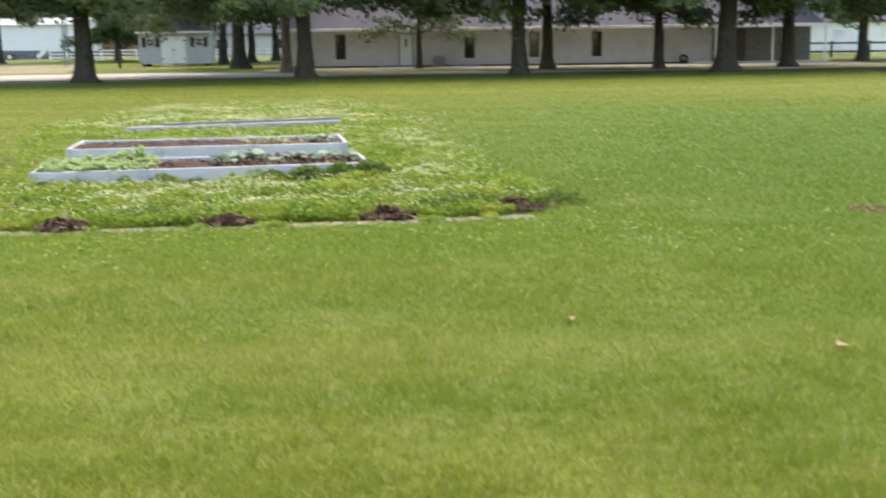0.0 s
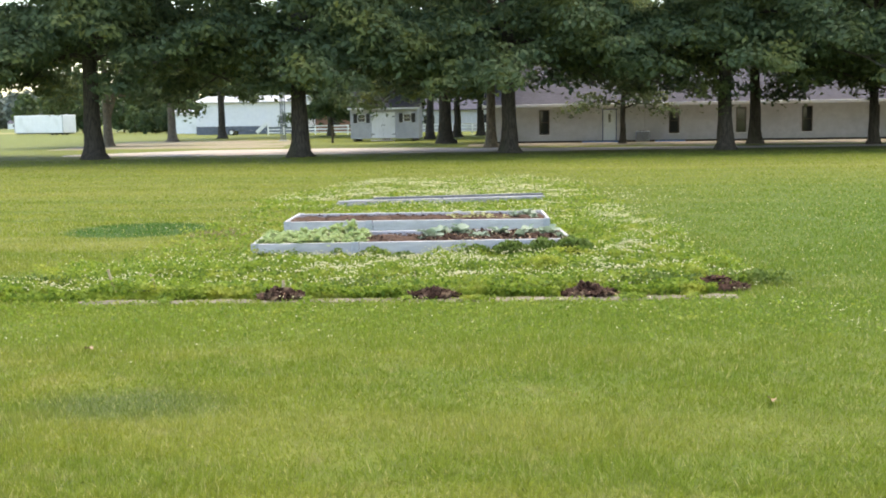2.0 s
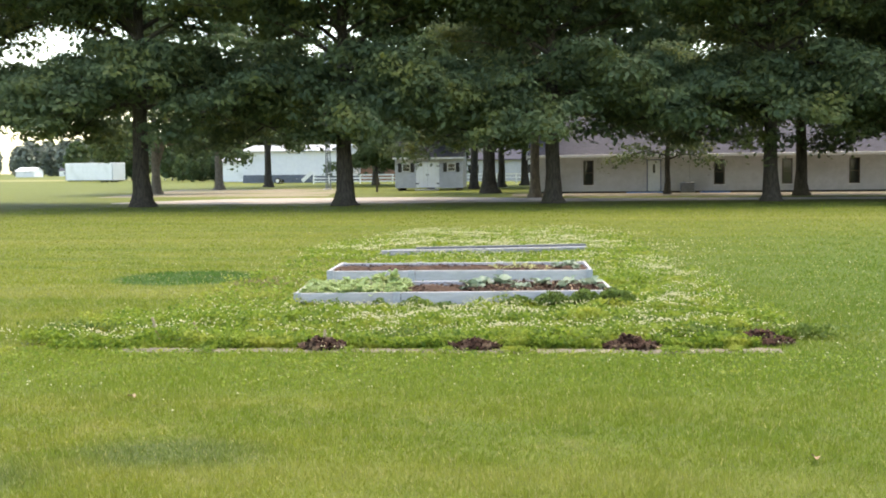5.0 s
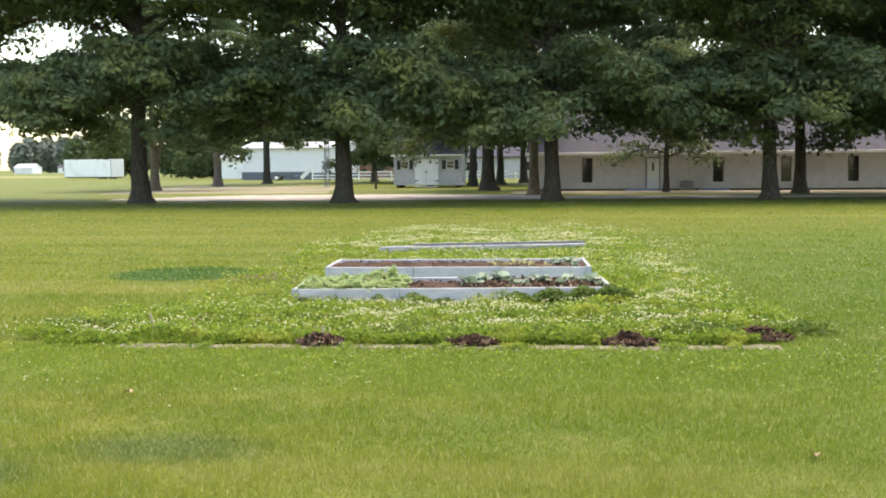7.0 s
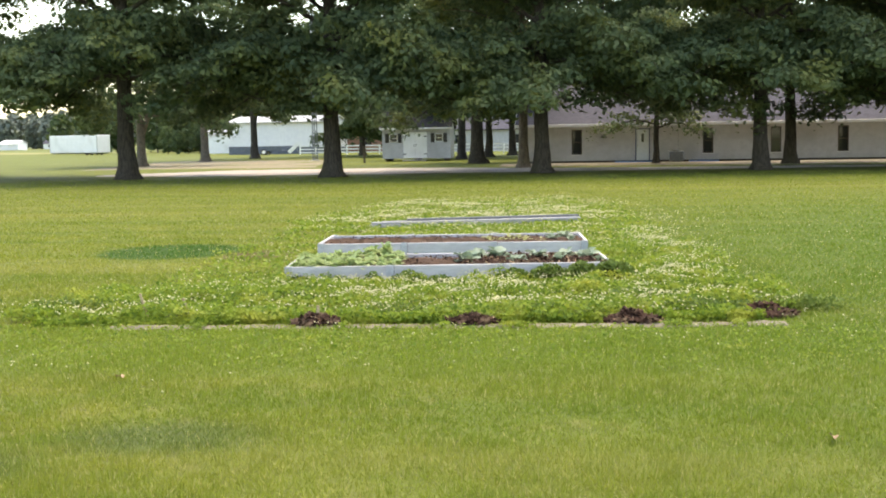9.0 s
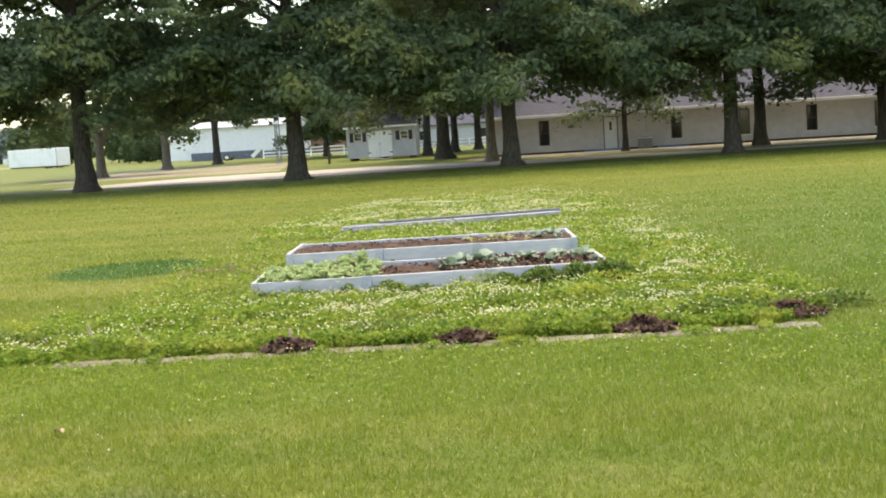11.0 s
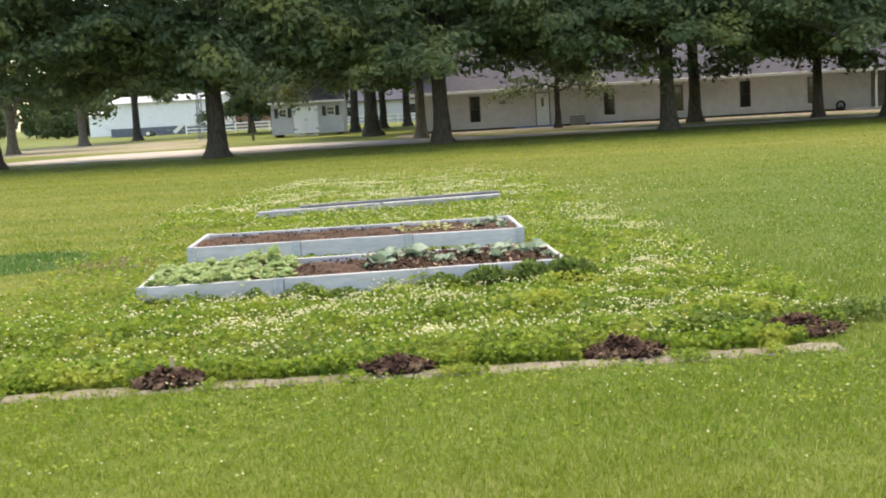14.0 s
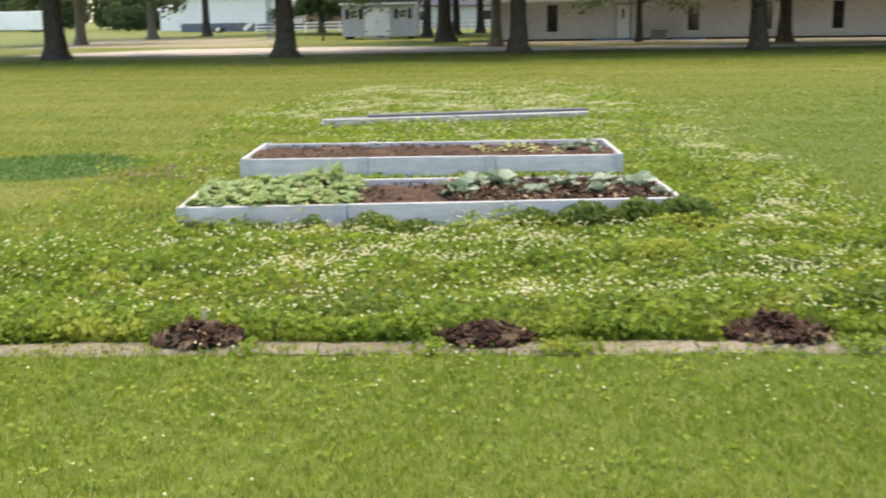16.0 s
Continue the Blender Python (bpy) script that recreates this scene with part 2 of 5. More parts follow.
M_WHITE = surface("white_panel", (0.82, 0.83, 0.84), (0.88, 0.89, 0.9), 2, 0.45, 0.05, (0.74, 0.75, 0.75), 0.5)
M_STEEL = surface("galvanised_steel", (0.3, 0.31, 0.32), (0.42, 0.43, 0.44), 10, 0.5, 0.1, metal=0.6)
M_GREY_UNIT = surface("grey_metal_case", (0.13, 0.15, 0.18), (0.19, 0.21, 0.24), 8, 0.55, 0.1)
M_BLUE = surface("blue_strip_surface", (0.06, 0.16, 0.38), (0.1, 0.22, 0.45), 8, 0.6, 0.2)
M_BRICK = surface("far_brick", (0.32, 0.16, 0.11), (0.42, 0.24, 0.17), 6, 0.9, 0.2)
M_RUBBER = surface("black_rubber", (0.018, 0.018, 0.018), (0.035, 0.035, 0.035), 20, 0.8, 0.2)
M_POST = surface("dark_wood_post", (0.07, 0.055, 0.04), (0.12, 0.1, 0.075), 20, 0.9, 0.3)


def glass_material():
    m, nt, bsdf, add = node_tools("window_glass")
    bsdf.inputs["Base Color"].default_value = (0.02, 0.022, 0.025, 1)
    bsdf.inputs["Roughness"].default_value = 0.06
    bsdf.inputs["Specular IOR Level"].default_value = 0.6
    wob = add("ShaderNodeTexNoise", Scale=0.9, Detail=2.0).outputs[0]
    b = add("ShaderNodeBump", Height=wob, Strength=0.15, Distance=0.02)
    nt.links.new(b.outputs[0], bsdf.inputs["Normal"])
    return m


M_GLASS = glass_material()


# ------------------------------------------------------------ mesh helpers
def np_mesh(name, verts, faces, material, smooth=False):
    verts, faces = np.asarray(verts, np.float32), np.asarray(faces, np.int32)
    me = bpy.data.meshes.new(name)
    count, k = faces.shape
    me.vertices.add(len(verts))
    me.vertices.foreach_set("co", verts.ravel())
    me.loops.add(count * k)
    me.loops.foreach_set("vertex_index", faces.ravel())
    me.polygons.add(count)
    me.polygons.foreach_set("loop_start", np.arange(0, count * k, k, dtype=np.int32))
    if smooth:
        me.polygons.foreach_set("use_smooth", np.ones(count, bool))
    me.update(calc_edges=True)
    me.materials.append(material)
    return me


def bm_mesh(name, bm, material):
    me = bpy.data.meshes.new(name)
    bmesh.ops.recalc_face_normals(bm, faces=bm.faces)
    bm.to_mesh(me)
    bm.free()
    me.materials.append(material)
    return me


def under(name, me, parent, label="", m=None):
    ob = new(name, me)
    ob.parent = parent
    if m is not None:
        ob.matrix_basis = m
    if label:
        ob["label"] = label
    return ob


def part(name, bm, material, parent, label="", m=None):
    return under(name, bm_mesh(name, bm, material), parent, label, m)


def thing(name, m, label, category, group="", kind=""):
    ob = new(name)
    ob.matrix_basis = m
    return tagged(ob, label, category, group, kind)


def solo(name, me, label, category="", group="", kind="", m=None):
    ob = new(name, me)
    if m is not None:
        ob.matrix_basis = m
    return tagged(ob, label, category, group, kind)


def box(bm, x0, x1, y0, y1, z0, z1, bevel=0.0):
    made = bmesh.ops.create_cube(bm, size=1.0, matrix=Matrix.Translation(((x0 + x1) / 2, (y0 + y1) / 2, (z0 + z1) / 2)) @ Matrix.Diagonal((x1 - x0, y1 - y0, z1 - z0, 1)))
    if bevel:
        edges = list({e for v in made["verts"] for e in v.link_edges})
        bmesh.ops.bevel(bm, geom=edges, offset=bevel, segments=1, affect="EDGES", profile=0.5)
    return bm


def boxed(x0, x1, y0, y1, z0, z1, bevel=0.0):
    return box(bmesh.new(), x0, x1, y0, y1, z0, z1, bevel)


def tube(points, radii, sides=8, rng=None, wob=0.0, start=0):
    """Verts and quads of a bent, tapering tube."""
    pts = [Vector(p) for p in points]
    verts, faces = [], []
    for i, p in enumerate(pts):
        d = (pts[min(i + 1, len(pts) - 1)] - pts[max(i - 1, 0)]).normalized()
        a = d.orthogonal().normalized() if abs(d.z) < 0.9 else Vector((1, 0, 0)).cross(d).normalized()
        b = d.cross(a)
        for k in range(sides):
            w = 2 * math.pi * k / sides
            r = radii[i] * (1 + (rng.uniform(-wob, wob) if rng else 0))
            verts.append(p + (a * math.cos(w) + b * math.sin(w)) * r)
    for i in range(len(pts) - 1):
        for k in range(sides):
            n = (k + 1) % sides
            faces.append([start + i * sides + k, start + i * sides + n, start + (i + 1) * sides + n, start + (i + 1) * sides + k])
    return verts, faces


def tube_mesh(name, points, radii, material, sides=8, rng=None, wob=0.0):
    v, f = tube(points, radii, sides, rng, wob)
    return np_mesh(name, [tuple(p) for p in v], f, material, True)


def cards(centres, size, tilt, rng, aspect=0.6, fold=0.15):
    """A pointed, slightly folded leaf at each centre. Verts and triangles."""
    n = len(centres)
    size = np.broadcast_to(size, (n,)) * rng.uniform(0.7, 1.3, n)
    az, lean = rng.uniform(0, 2 * np.pi, n), rng.normal(0, tilt, n)
    roll = rng.normal(0, tilt, n)
    ahead = np.stack([np.cos(az) * np.cos(lean), np.sin(az) * np.cos(lean), np.sin(lean)], 1)
    flat = np.stack([-np.sin(az), np.cos(az), np.zeros(n)], 1)
    up = np.cross(ahead, flat)
    side = flat * np.cos(roll)[:, None] + up * np.sin(roll)[:, None]
    up = np.cross(ahead, side)
    s = size[:, None]
    tip, tail = centres + ahead * s * 0.5, centres - ahead * s * 0.5
    mid = centres + ahead * s * 0.08
    a = mid + side * s * 0.5 * aspect + up * s * fold
    b = mid - side * s * 0.5 * aspect + up * s * fold
    verts = np.stack([tail, a, tip, b], 1).reshape(-1, 3)
    base = np.arange(n)[:, None] * 4
    faces = np.concatenate([base + [0, 2, 1], base + [0, 3, 2]], 0)
    return verts, faces


def clad(centres, normals, size, loose, rng, aspect=0.55):
    """Leaves laid over a rounded clump, each roughly along the clump's own surface. Verts and triangles."""
    n = len(centres)
    size = np.broadcast_to(size, (n,)) * rng.uniform(0.7, 1.3, n)
    up = normals + rng.normal(0, loose, (n, 3))
    up /= np.linalg.norm(up, axis=1)[:, None] + 1e-9
    ahead = np.cross(up, rng.normal(0, 1, (n, 3)))
    ahead /= np.linalg.norm(ahead, axis=1)[:, None] + 1e-9
    side = np.cross(up, ahead)
    s = size[:, None]
    mid = centres + ahead * s * 0.06
    verts = np.stack([centres - ahead * s * 0.5, mid + side * s * 0.5 * aspect + up * s * 0.1, centres + ahead * s * 0.5 - up * s * 0.08,
                      mid - side * s * 0.5 * aspect + up * s * 0.1], 1).reshape(-1, 3)
    base = np.arange(n)[:, None] * 4
    return verts, np.concatenate([base + [0, 2, 1], base + [0, 3, 2]], 0)


def inside(poly, x, y):
    """Which of the points lie in a polygon."""
    hit = np.zeros(len(x), bool)
    for (x0, y0), (x1, y1) in zip(poly, poly[1:] + poly[:1]):
        cross = (y0 > y) != (y1 > y)
        hit ^= cross & (x < (x1 - x0) * (y - y0) / ((y1 - y0) or 1e-9) + x0)
    return hit


def patchy(x, y, scale, seed):
    """Soft random patches between 0 and 1."""
    r = np.random.RandomState(seed)
    total = np.zeros(len(x))
    for k in range(9):
        w, p = r.uniform(0, 2 * np.pi), r.uniform(0, 2 * np.pi)
        f = r.uniform(0.6, 1.9) / scale
        total += np.sin((x * np.cos(w) + y * np.sin(w)) * f * 2 * np.pi + p)
    return 1 / (1 + np.exp(-total * 0.9))


# ------------------------------------------------------------ ground, road
def sheet(name, poly_near, poly_far, z, material, label, thick=0.03):
    """A strip of ground between a near and a far edge, with a ragged rim."""
    bm = bmesh.new()
    rows = []
    for (x0, y0), (x1, y1) in zip(poly_near, poly_far):
        rows.append([bm.verts.new((x0 + (x1 - x0) * k / 6, y0 + (y1 - y0) * k / 6, z if 0 < k < 6 else z - thick)) for k in range(7)])
    for a, b in zip(rows, rows[1:]):
        for k in range(6):
            bm.faces.new((a[k], b[k], b[k + 1], a[k + 1]))
    return solo(name, bm_mesh(name, bm, material), label, "ground", kind="structure")


def edge_line(points, step, rough, seed):
    r = random.Random(seed)
    out = []
    for (x0, y0), (x1, y1) in zip(points, points[1:]):
        n = max(1, int(abs(x1 - x0) / step))
        for k in range(n):
            f = k / n
            out.append((x0 + (x1 - x0) * f, y0 + (y1 - y0) * f + r.uniform(-rough, rough)))
    out.append(points[-1])
    return out


bm = bmesh.new()
bmesh.ops.create_grid(bm, x_segments=40, y_segments=40, size=3000)
solo("ground", bm_mesh("ground", bm, M_LAWN), "mown green lawn running out to open flat land", "ground", kind="structure")

sheet("gravel_road", edge_line([(-21, 56.5), (-16, 54.2), (-6, 53.6), (2, 54.6), (14, 55.2), (30, 55.6), (60, 56.5)], 1.0, 0.2, 3),
      edge_line([(-21, 59.0), (-16, 66.5), (-6, 66.5), (2, 61.5), (14, 58.6), (30, 58.2), (60, 59)], 1.0, 0.35, 3),
      0.02, M_GRAVEL, "pale grey gravel drive along the lawn")
sheet("dirt_yard", edge_line([(-27, 67), (-12, 67)], 1.0, 0.4, 5), edge_line([(-32, 104), (-17, 101)], 1.0, 0.8, 5), 0.014, M_DIRT,
      "bare tan dirt yard worn into grass")
sheet("far_field", edge_line([(-900, 215), (-60, 215)], 40, 2, 6), edge_line([(-2400, 1500), (-500, 1500)], 40, 5, 6), 0.03, M_FIELD,
      "dry yellow-green farm field")
sheet("walkway", edge_line([(-1, 65.3), (14, 63.4), (34, 61.8)], 2.0, 0.3, 7), edge_line([(-1, 71.9), (14, 71.2), (34, 69.6)], 2.0, 0.05, 7), 0.026, M_WALK,
      "worn brown strip beside the long white building")


# ------------------------------------------------------------ long white building
def lap_wall(owner, u0, u1, z0, z1, v, lap=0.2):
    """One panel of lapped boards from u0 to u1, each board leaning out at its foot."""
    bm = bmesh.new()
    z, line = z0, [(v + 0.12, z0)]
    while z < z1 - 0.01:
        top = min(z + lap, z1)
        line += [(v - 0.042, z), (v - 0.006, top)]
        z = top
    line.append((v + 0.12, z1))
    a = [bm.verts.new((u0, y, h)) for y, h in line]
    b = [bm.verts.new((u1, y, h)) for y, h in line]
    for i in range(len(line)):
        k = (i + 1) % len(line)
        bm.faces.new((a[i], b[i], b[k], a[k]))
    bm.faces.new(a), bm.faces.new(b)
    part("wall_panel", bm, M_SIDING, owner)


HALL = pose(0.3, 72.3, 0, 0, 0, -4.0)
LONG, DEEP, EAVE, RIDGE = 32.4, 11.0, 2.22, 5.1
WINDOWS = [(2.95, 3.58), (10.85, 11.48), (14.85, 15.46), (18.72, 19.34), (22.6, 23.22)]
DOOR = (6.82, 7.7)


def long_building():
    hall = thing("community_hall", HALL, "long low white-sided hall with grey shingle roof under trees", "building")
    # front wall split round its openings
    cuts = sorted([(a, b, 0.5, 2.03) for a, b in WINDOWS] + [(*DOOR, 0.05, 2.05)])
    u = 0.0
    for a, b, z0, z1 in cuts:
        lap_wall(hall, u, a, 0.12, EAVE, 0)
        if z0 > 0.2:
            lap_wall(hall, a, b, 0.12, z0, 0)
        lap_wall(hall, a, b, z1, EAVE, 0)
        u = b
    lap_wall(hall, u, LONG, 0.12, EAVE, 0)
    part("footing", boxed(-0.01, LONG + 0.01, -0.012, 0.14, -0.05, 0.118), M_DARK, hall, "dark foundation strip")
    for u0 in (0.0, LONG - 0.15):
        bm = bmesh.new()
        pts = [(u0, 0.15, 0), (u0, DEEP, 0), (u0, DEEP, EAVE), (u0, DEEP / 2, RIDGE - 0.12), (u0, 0.15, EAVE)]
        fr = [bm.verts.new(p) for p in pts]
        bk = [bm.verts.new((p[0] + 0.15, p[1], p[2])) for p in pts]
        bm.faces.new(fr), bm.faces.new(bk)
        for i in range(5):
            bm.faces.new((fr[i], fr[(i + 1) % 5], bk[(i + 1) % 5], bk[i]))
        part("gable_wall", bm, M_SIDING, hall)
    part("back_wall", boxed(0.16, LONG - 0.16, DEEP - 0.15, DEEP - 0.004, 0, EAVE), M_SIDING, hall)
    part("corner_board", boxed(-0.035, 0.1, -0.05, 0.1, 0.12, EAVE), M_TRIM, hall)
    # roof slopes
    for front in (True, False):
        bm = bmesh.new()
        ye, ym = (-0.55, DEEP / 2) if front else (DEEP + 0.55, DEEP / 2)
        slope = (RIDGE - EAVE) / (DEEP / 2)
        ze = EAVE + 0.12 - 0.55 * slope * 0.25
        v = [bm.verts.new(p) for p in ((-0.5, ye, ze), (LONG + 0.5, ye, ze), (LONG + 0.5, ym, RIDGE), (-0.5, ym, RIDGE))]
        bm.faces.new(v)
        ex = bmesh.ops.extrude_face_region(bm, geom=bm.faces[:])
        bmesh.ops.translate(bm, vec=(0, 0, 0.1), verts=[g for g in ex["geom"] if isinstance(g, bmesh.types.BMVert)])
        part("roof_slope", bm, M_ROOF, hall)
    part("gutter", boxed(-0.5, LONG + 0.5, -0.67, -0.555, EAVE - 0.02, EAVE + 0.15, 0.015), M_TRIM, hall, "white eave gutter")
    part("soffit", boxed(-0.45, LONG + 0.45, -0.55, 0.13, EAVE + 0.004, EAVE + 0.03), M_TRIM, hall)
    for s in (-1, 1):
        bm = bmesh.new()
        for y0, y1, z0, z1 in ((-0.55, DEEP / 2, EAVE, RIDGE), (DEEP / 2, DEEP + 0.55, RIDGE, EAVE)):
            q = [bm.verts.new(p) for p in ((-0.53, y0, z0 - 0.12), (-0.53, y1, z1 - 0.12), (-0.53, y1, z1 + 0.12), (-0.53, y0, z0 + 0.12))]
            k = [bm.verts.new((v.co.x + 0.027, v.co.y, v.co.z)) for v in q]
            bm.faces.new(q), bm.faces.new(k)
            for i in range(4):
                bm.faces.new((q[i], q[(i + 1) % 4], k[(i + 1) % 4], k[i]))
        part("rake_board", bm, M_TRIM, hall, m=pose(0 if s < 0 else LONG + 1.03, 0, 0))
    # windows
    for a, b in WINDOWS:
        bm = bmesh.new()
        for x0, x1, z0, z1 in ((a, a + 0.06, 0.5, 2.03), (b - 0.06, b, 0.5, 2.03), (a + 0.06, b - 0.06, 0.5, 0.56), (a + 0.06, b - 0.06, 1.97, 2.03),
                               (a + 0.06, b - 0.06, 1.24, 1.28)):
            box(bm, x0, x1, -0.045, 0.1, z0, z1, 0.006)
        w = part("window", bm, M_BROWN, hall, "tall narrow dark-framed window")
        under("pane", bm_mesh("pane", boxed(a + 0.06, b - 0.06, 0.03, 0.045, 0.56, 1.97), M_GLASS), w)
        under("sill", bm_mesh("sill", boxed(a - 0.03, b + 0.03, -0.08, -0.03, 0.455, 0.497), M_TRIM), w)
    # door
    a, b = DOOR
    bm = bmesh.new()
    for x0, x1, z0, z1 in ((a, a + 0.06, 0.05, 2.05), (b - 0.06, b, 0.05, 2.05), (a + 0.06, b - 0.06, 1.99, 2.05)):
        box(bm, x0, x1, -0.05, 0.1, z0, z1, 0.006)
    f = part("door_frame", bm, M_BLUE_FRAME, hall, "blue-grey door frame")
    bm = boxed(a + 0.065, b - 0.065, -0.005, 0.045, 0.06, 1.985, 0.004)
    for z0, z1 in ((0.2, 0.8), (0.95, 1.15)):
        box(bm, a + 0.16, b - 0.16, -0.012, 0.0, z0, z1, 0.004)
    d = under("door", bm_mesh("door", bm, M_DOOR), hall, "pale blue-white entry door with a slim light")
    under("door_light", bm_mesh("door_light", boxed(7.26 - 0.07, 7.26 + 0.07, -0.016, -0.007, 1.22, 1.74, 0.003), M_GLASS), d)
    under("door_handle", bm_mesh("door_handle", boxed(a + 0.11, a + 0.17, -0.06, -0.006, 0.98, 1.03, 0.008), M_STEEL), d)
    # porch at the far end
    bm = bmesh.new()
    v = [bm.verts.new(p) for p in ((24.7, -2.7, 2.16), (LONG + 0.3, -2.7, 2.16), (LONG + 0.3, 1.2, 2.95), (24.7, 1.2, 2.95))]
    bm.faces.new(v)
    ex = bmesh.ops.extrude_face_region(bm, geom=bm.faces[:])
    bmesh.ops.translate(bm, vec=(0, 0, 0.08), verts=[g for g in ex["geom"] if isinstance(g, bmesh.types.BMVert)])
    porch = part("porch_roof", bm, M_ROOF, hall)
    under("fascia", bm_mesh("fascia", boxed(24.6, LONG + 0.32, -2.76, -2.705, 2.16, 2.36, 0.01), M_WHITE), porch, "bright white porch fascia")
    for u in (25.75, 29.2, LONG):
        part("porch_post", boxed(u - 0.05, u + 0.05, -2.62, -2.52, 0.05, 2.158, 0.008), M_TRIM, hall)
    part("porch_slab", boxed(24.7, LONG + 0.3, -2.8, -0.05, 0.03, 0.12, 0.01), M_CONCRETE, hall)
    # added panel over the white siding, coloured as porch shade
    part("porch_wall", boxed(26.2, LONG - 0.02, -0.05, -0.029, 0.13, EAVE - 0.02), M_PORCH_SHADE, hall, "siding under the porch with its shade painted dark brown-grey")
    part("side_door", boxed(27.4, 28.3, -0.075, -0.051, 0.13, 2.08, 0.006), M_BROWN, hall)
    part("notice_window", boxed(30.4, 31.3, -0.07, -0.051, 0.95, 1.85, 0.006), M_GLASS, hall)
    # small fixtures on the wall
    bm = boxed(4.72, 5.1, -0.15, -0.03, 1.52, 1.6, 0.01)
    box(bm, 4.86, 4.96, -0.2, -0.15, 1.5, 1.58, 0.01)
    part("wall_lamp", bm, M_DARK, hall, "small dark wall lamp")
    under("conduit", tube_mesh("conduit", [(9.4, -0.045, 0.7), (9.4, -0.045, 2.0)], [0.018, 0.018], M_STEEL, 6), hall)
    return hall


hall = long_building()


def hall_at(u, v, z=0):
    return HALL @ Matrix.Translation((u, v, z))


def air_unit():
    ac = thing("air_conditioner", hall_at(9.25, -0.75, 0.04), "grey metal air conditioning unit on the ground by the wall", "air conditioner")
    part("case", boxed(-0.42, 0.42, -0.35, 0.35, 0.0, 0.62, 0.03), M_GREY_UNIT, ac)
    for k in range(7):
        part("louvre", boxed(-0.37, 0.37, -0.372, -0.352, 0.08 + k * 0.07, 0.115 + k * 0.07), M_GREY_UNIT, ac)
    bm = bmesh.new()
    bmesh.ops.create_cone(bm, segments=16, radius1=0.28, radius2=0.26, depth=0.03, cap_ends=True, matrix=Matrix.Translation((0, 0, 0.637)))
    part("fan_grille", bm, M_DARK, ac)


air_unit()
bm = boxed(0, 2.6, -0.2, 0.2, 0, 0.09, 0.02)
solo("blue_mat", bm_mesh("blue_mat", bm, M_BLUE), "low blue strip lying along the wall foot", "sheet", m=hall_at(5.6, -0.45, 0.0))
solo("blue_mat", bm_mesh("blue_mat", boxed(0, 1.8, -0.2, 0.2, 0, 0.09, 0.02), M_BLUE), "low blue strip lying along the wall foot", "sheet", m=hall_at(10.0, -0.45, 0.0))


def hose_reel():
    r = thing("hose_reel", hall_at(24.4, -0.3, 0.0) @ Matrix.Diagonal((0.72, 0.72, 0.72, 1)), "round dark hose reel standing against the siding", "hose reel")
    bm = bmesh.new()
    ring, n = 26, 8
    vs = [[bm.verts.new(((0.3 + 0.1 * math.cos(b)) * math.cos(a), 0.1 * math.sin(b), 0.42 + (0.3 + 0.1 * math.cos(b)) * math.sin(a)))
           for b in [2 * math.pi * j / n for j in range(n)]] for a in [2 * math.pi * i / ring for i in range(ring)]]
    for i in range(ring):
        for j in range(n):
            bm.faces.new((vs[i][j], vs[(i + 1) % ring][j], vs[(i + 1) % ring][(j + 1) % n], vs[i][(j + 1) % n]))
    part("hose_coil", bm, M_RUBBER, r)
    for s in (-0.16, 0.12):
        part("stand", boxed(-0.04, 0.04, s, s + 0.04, 0.0, 0.45), M_DARK, r)


hose_reel()


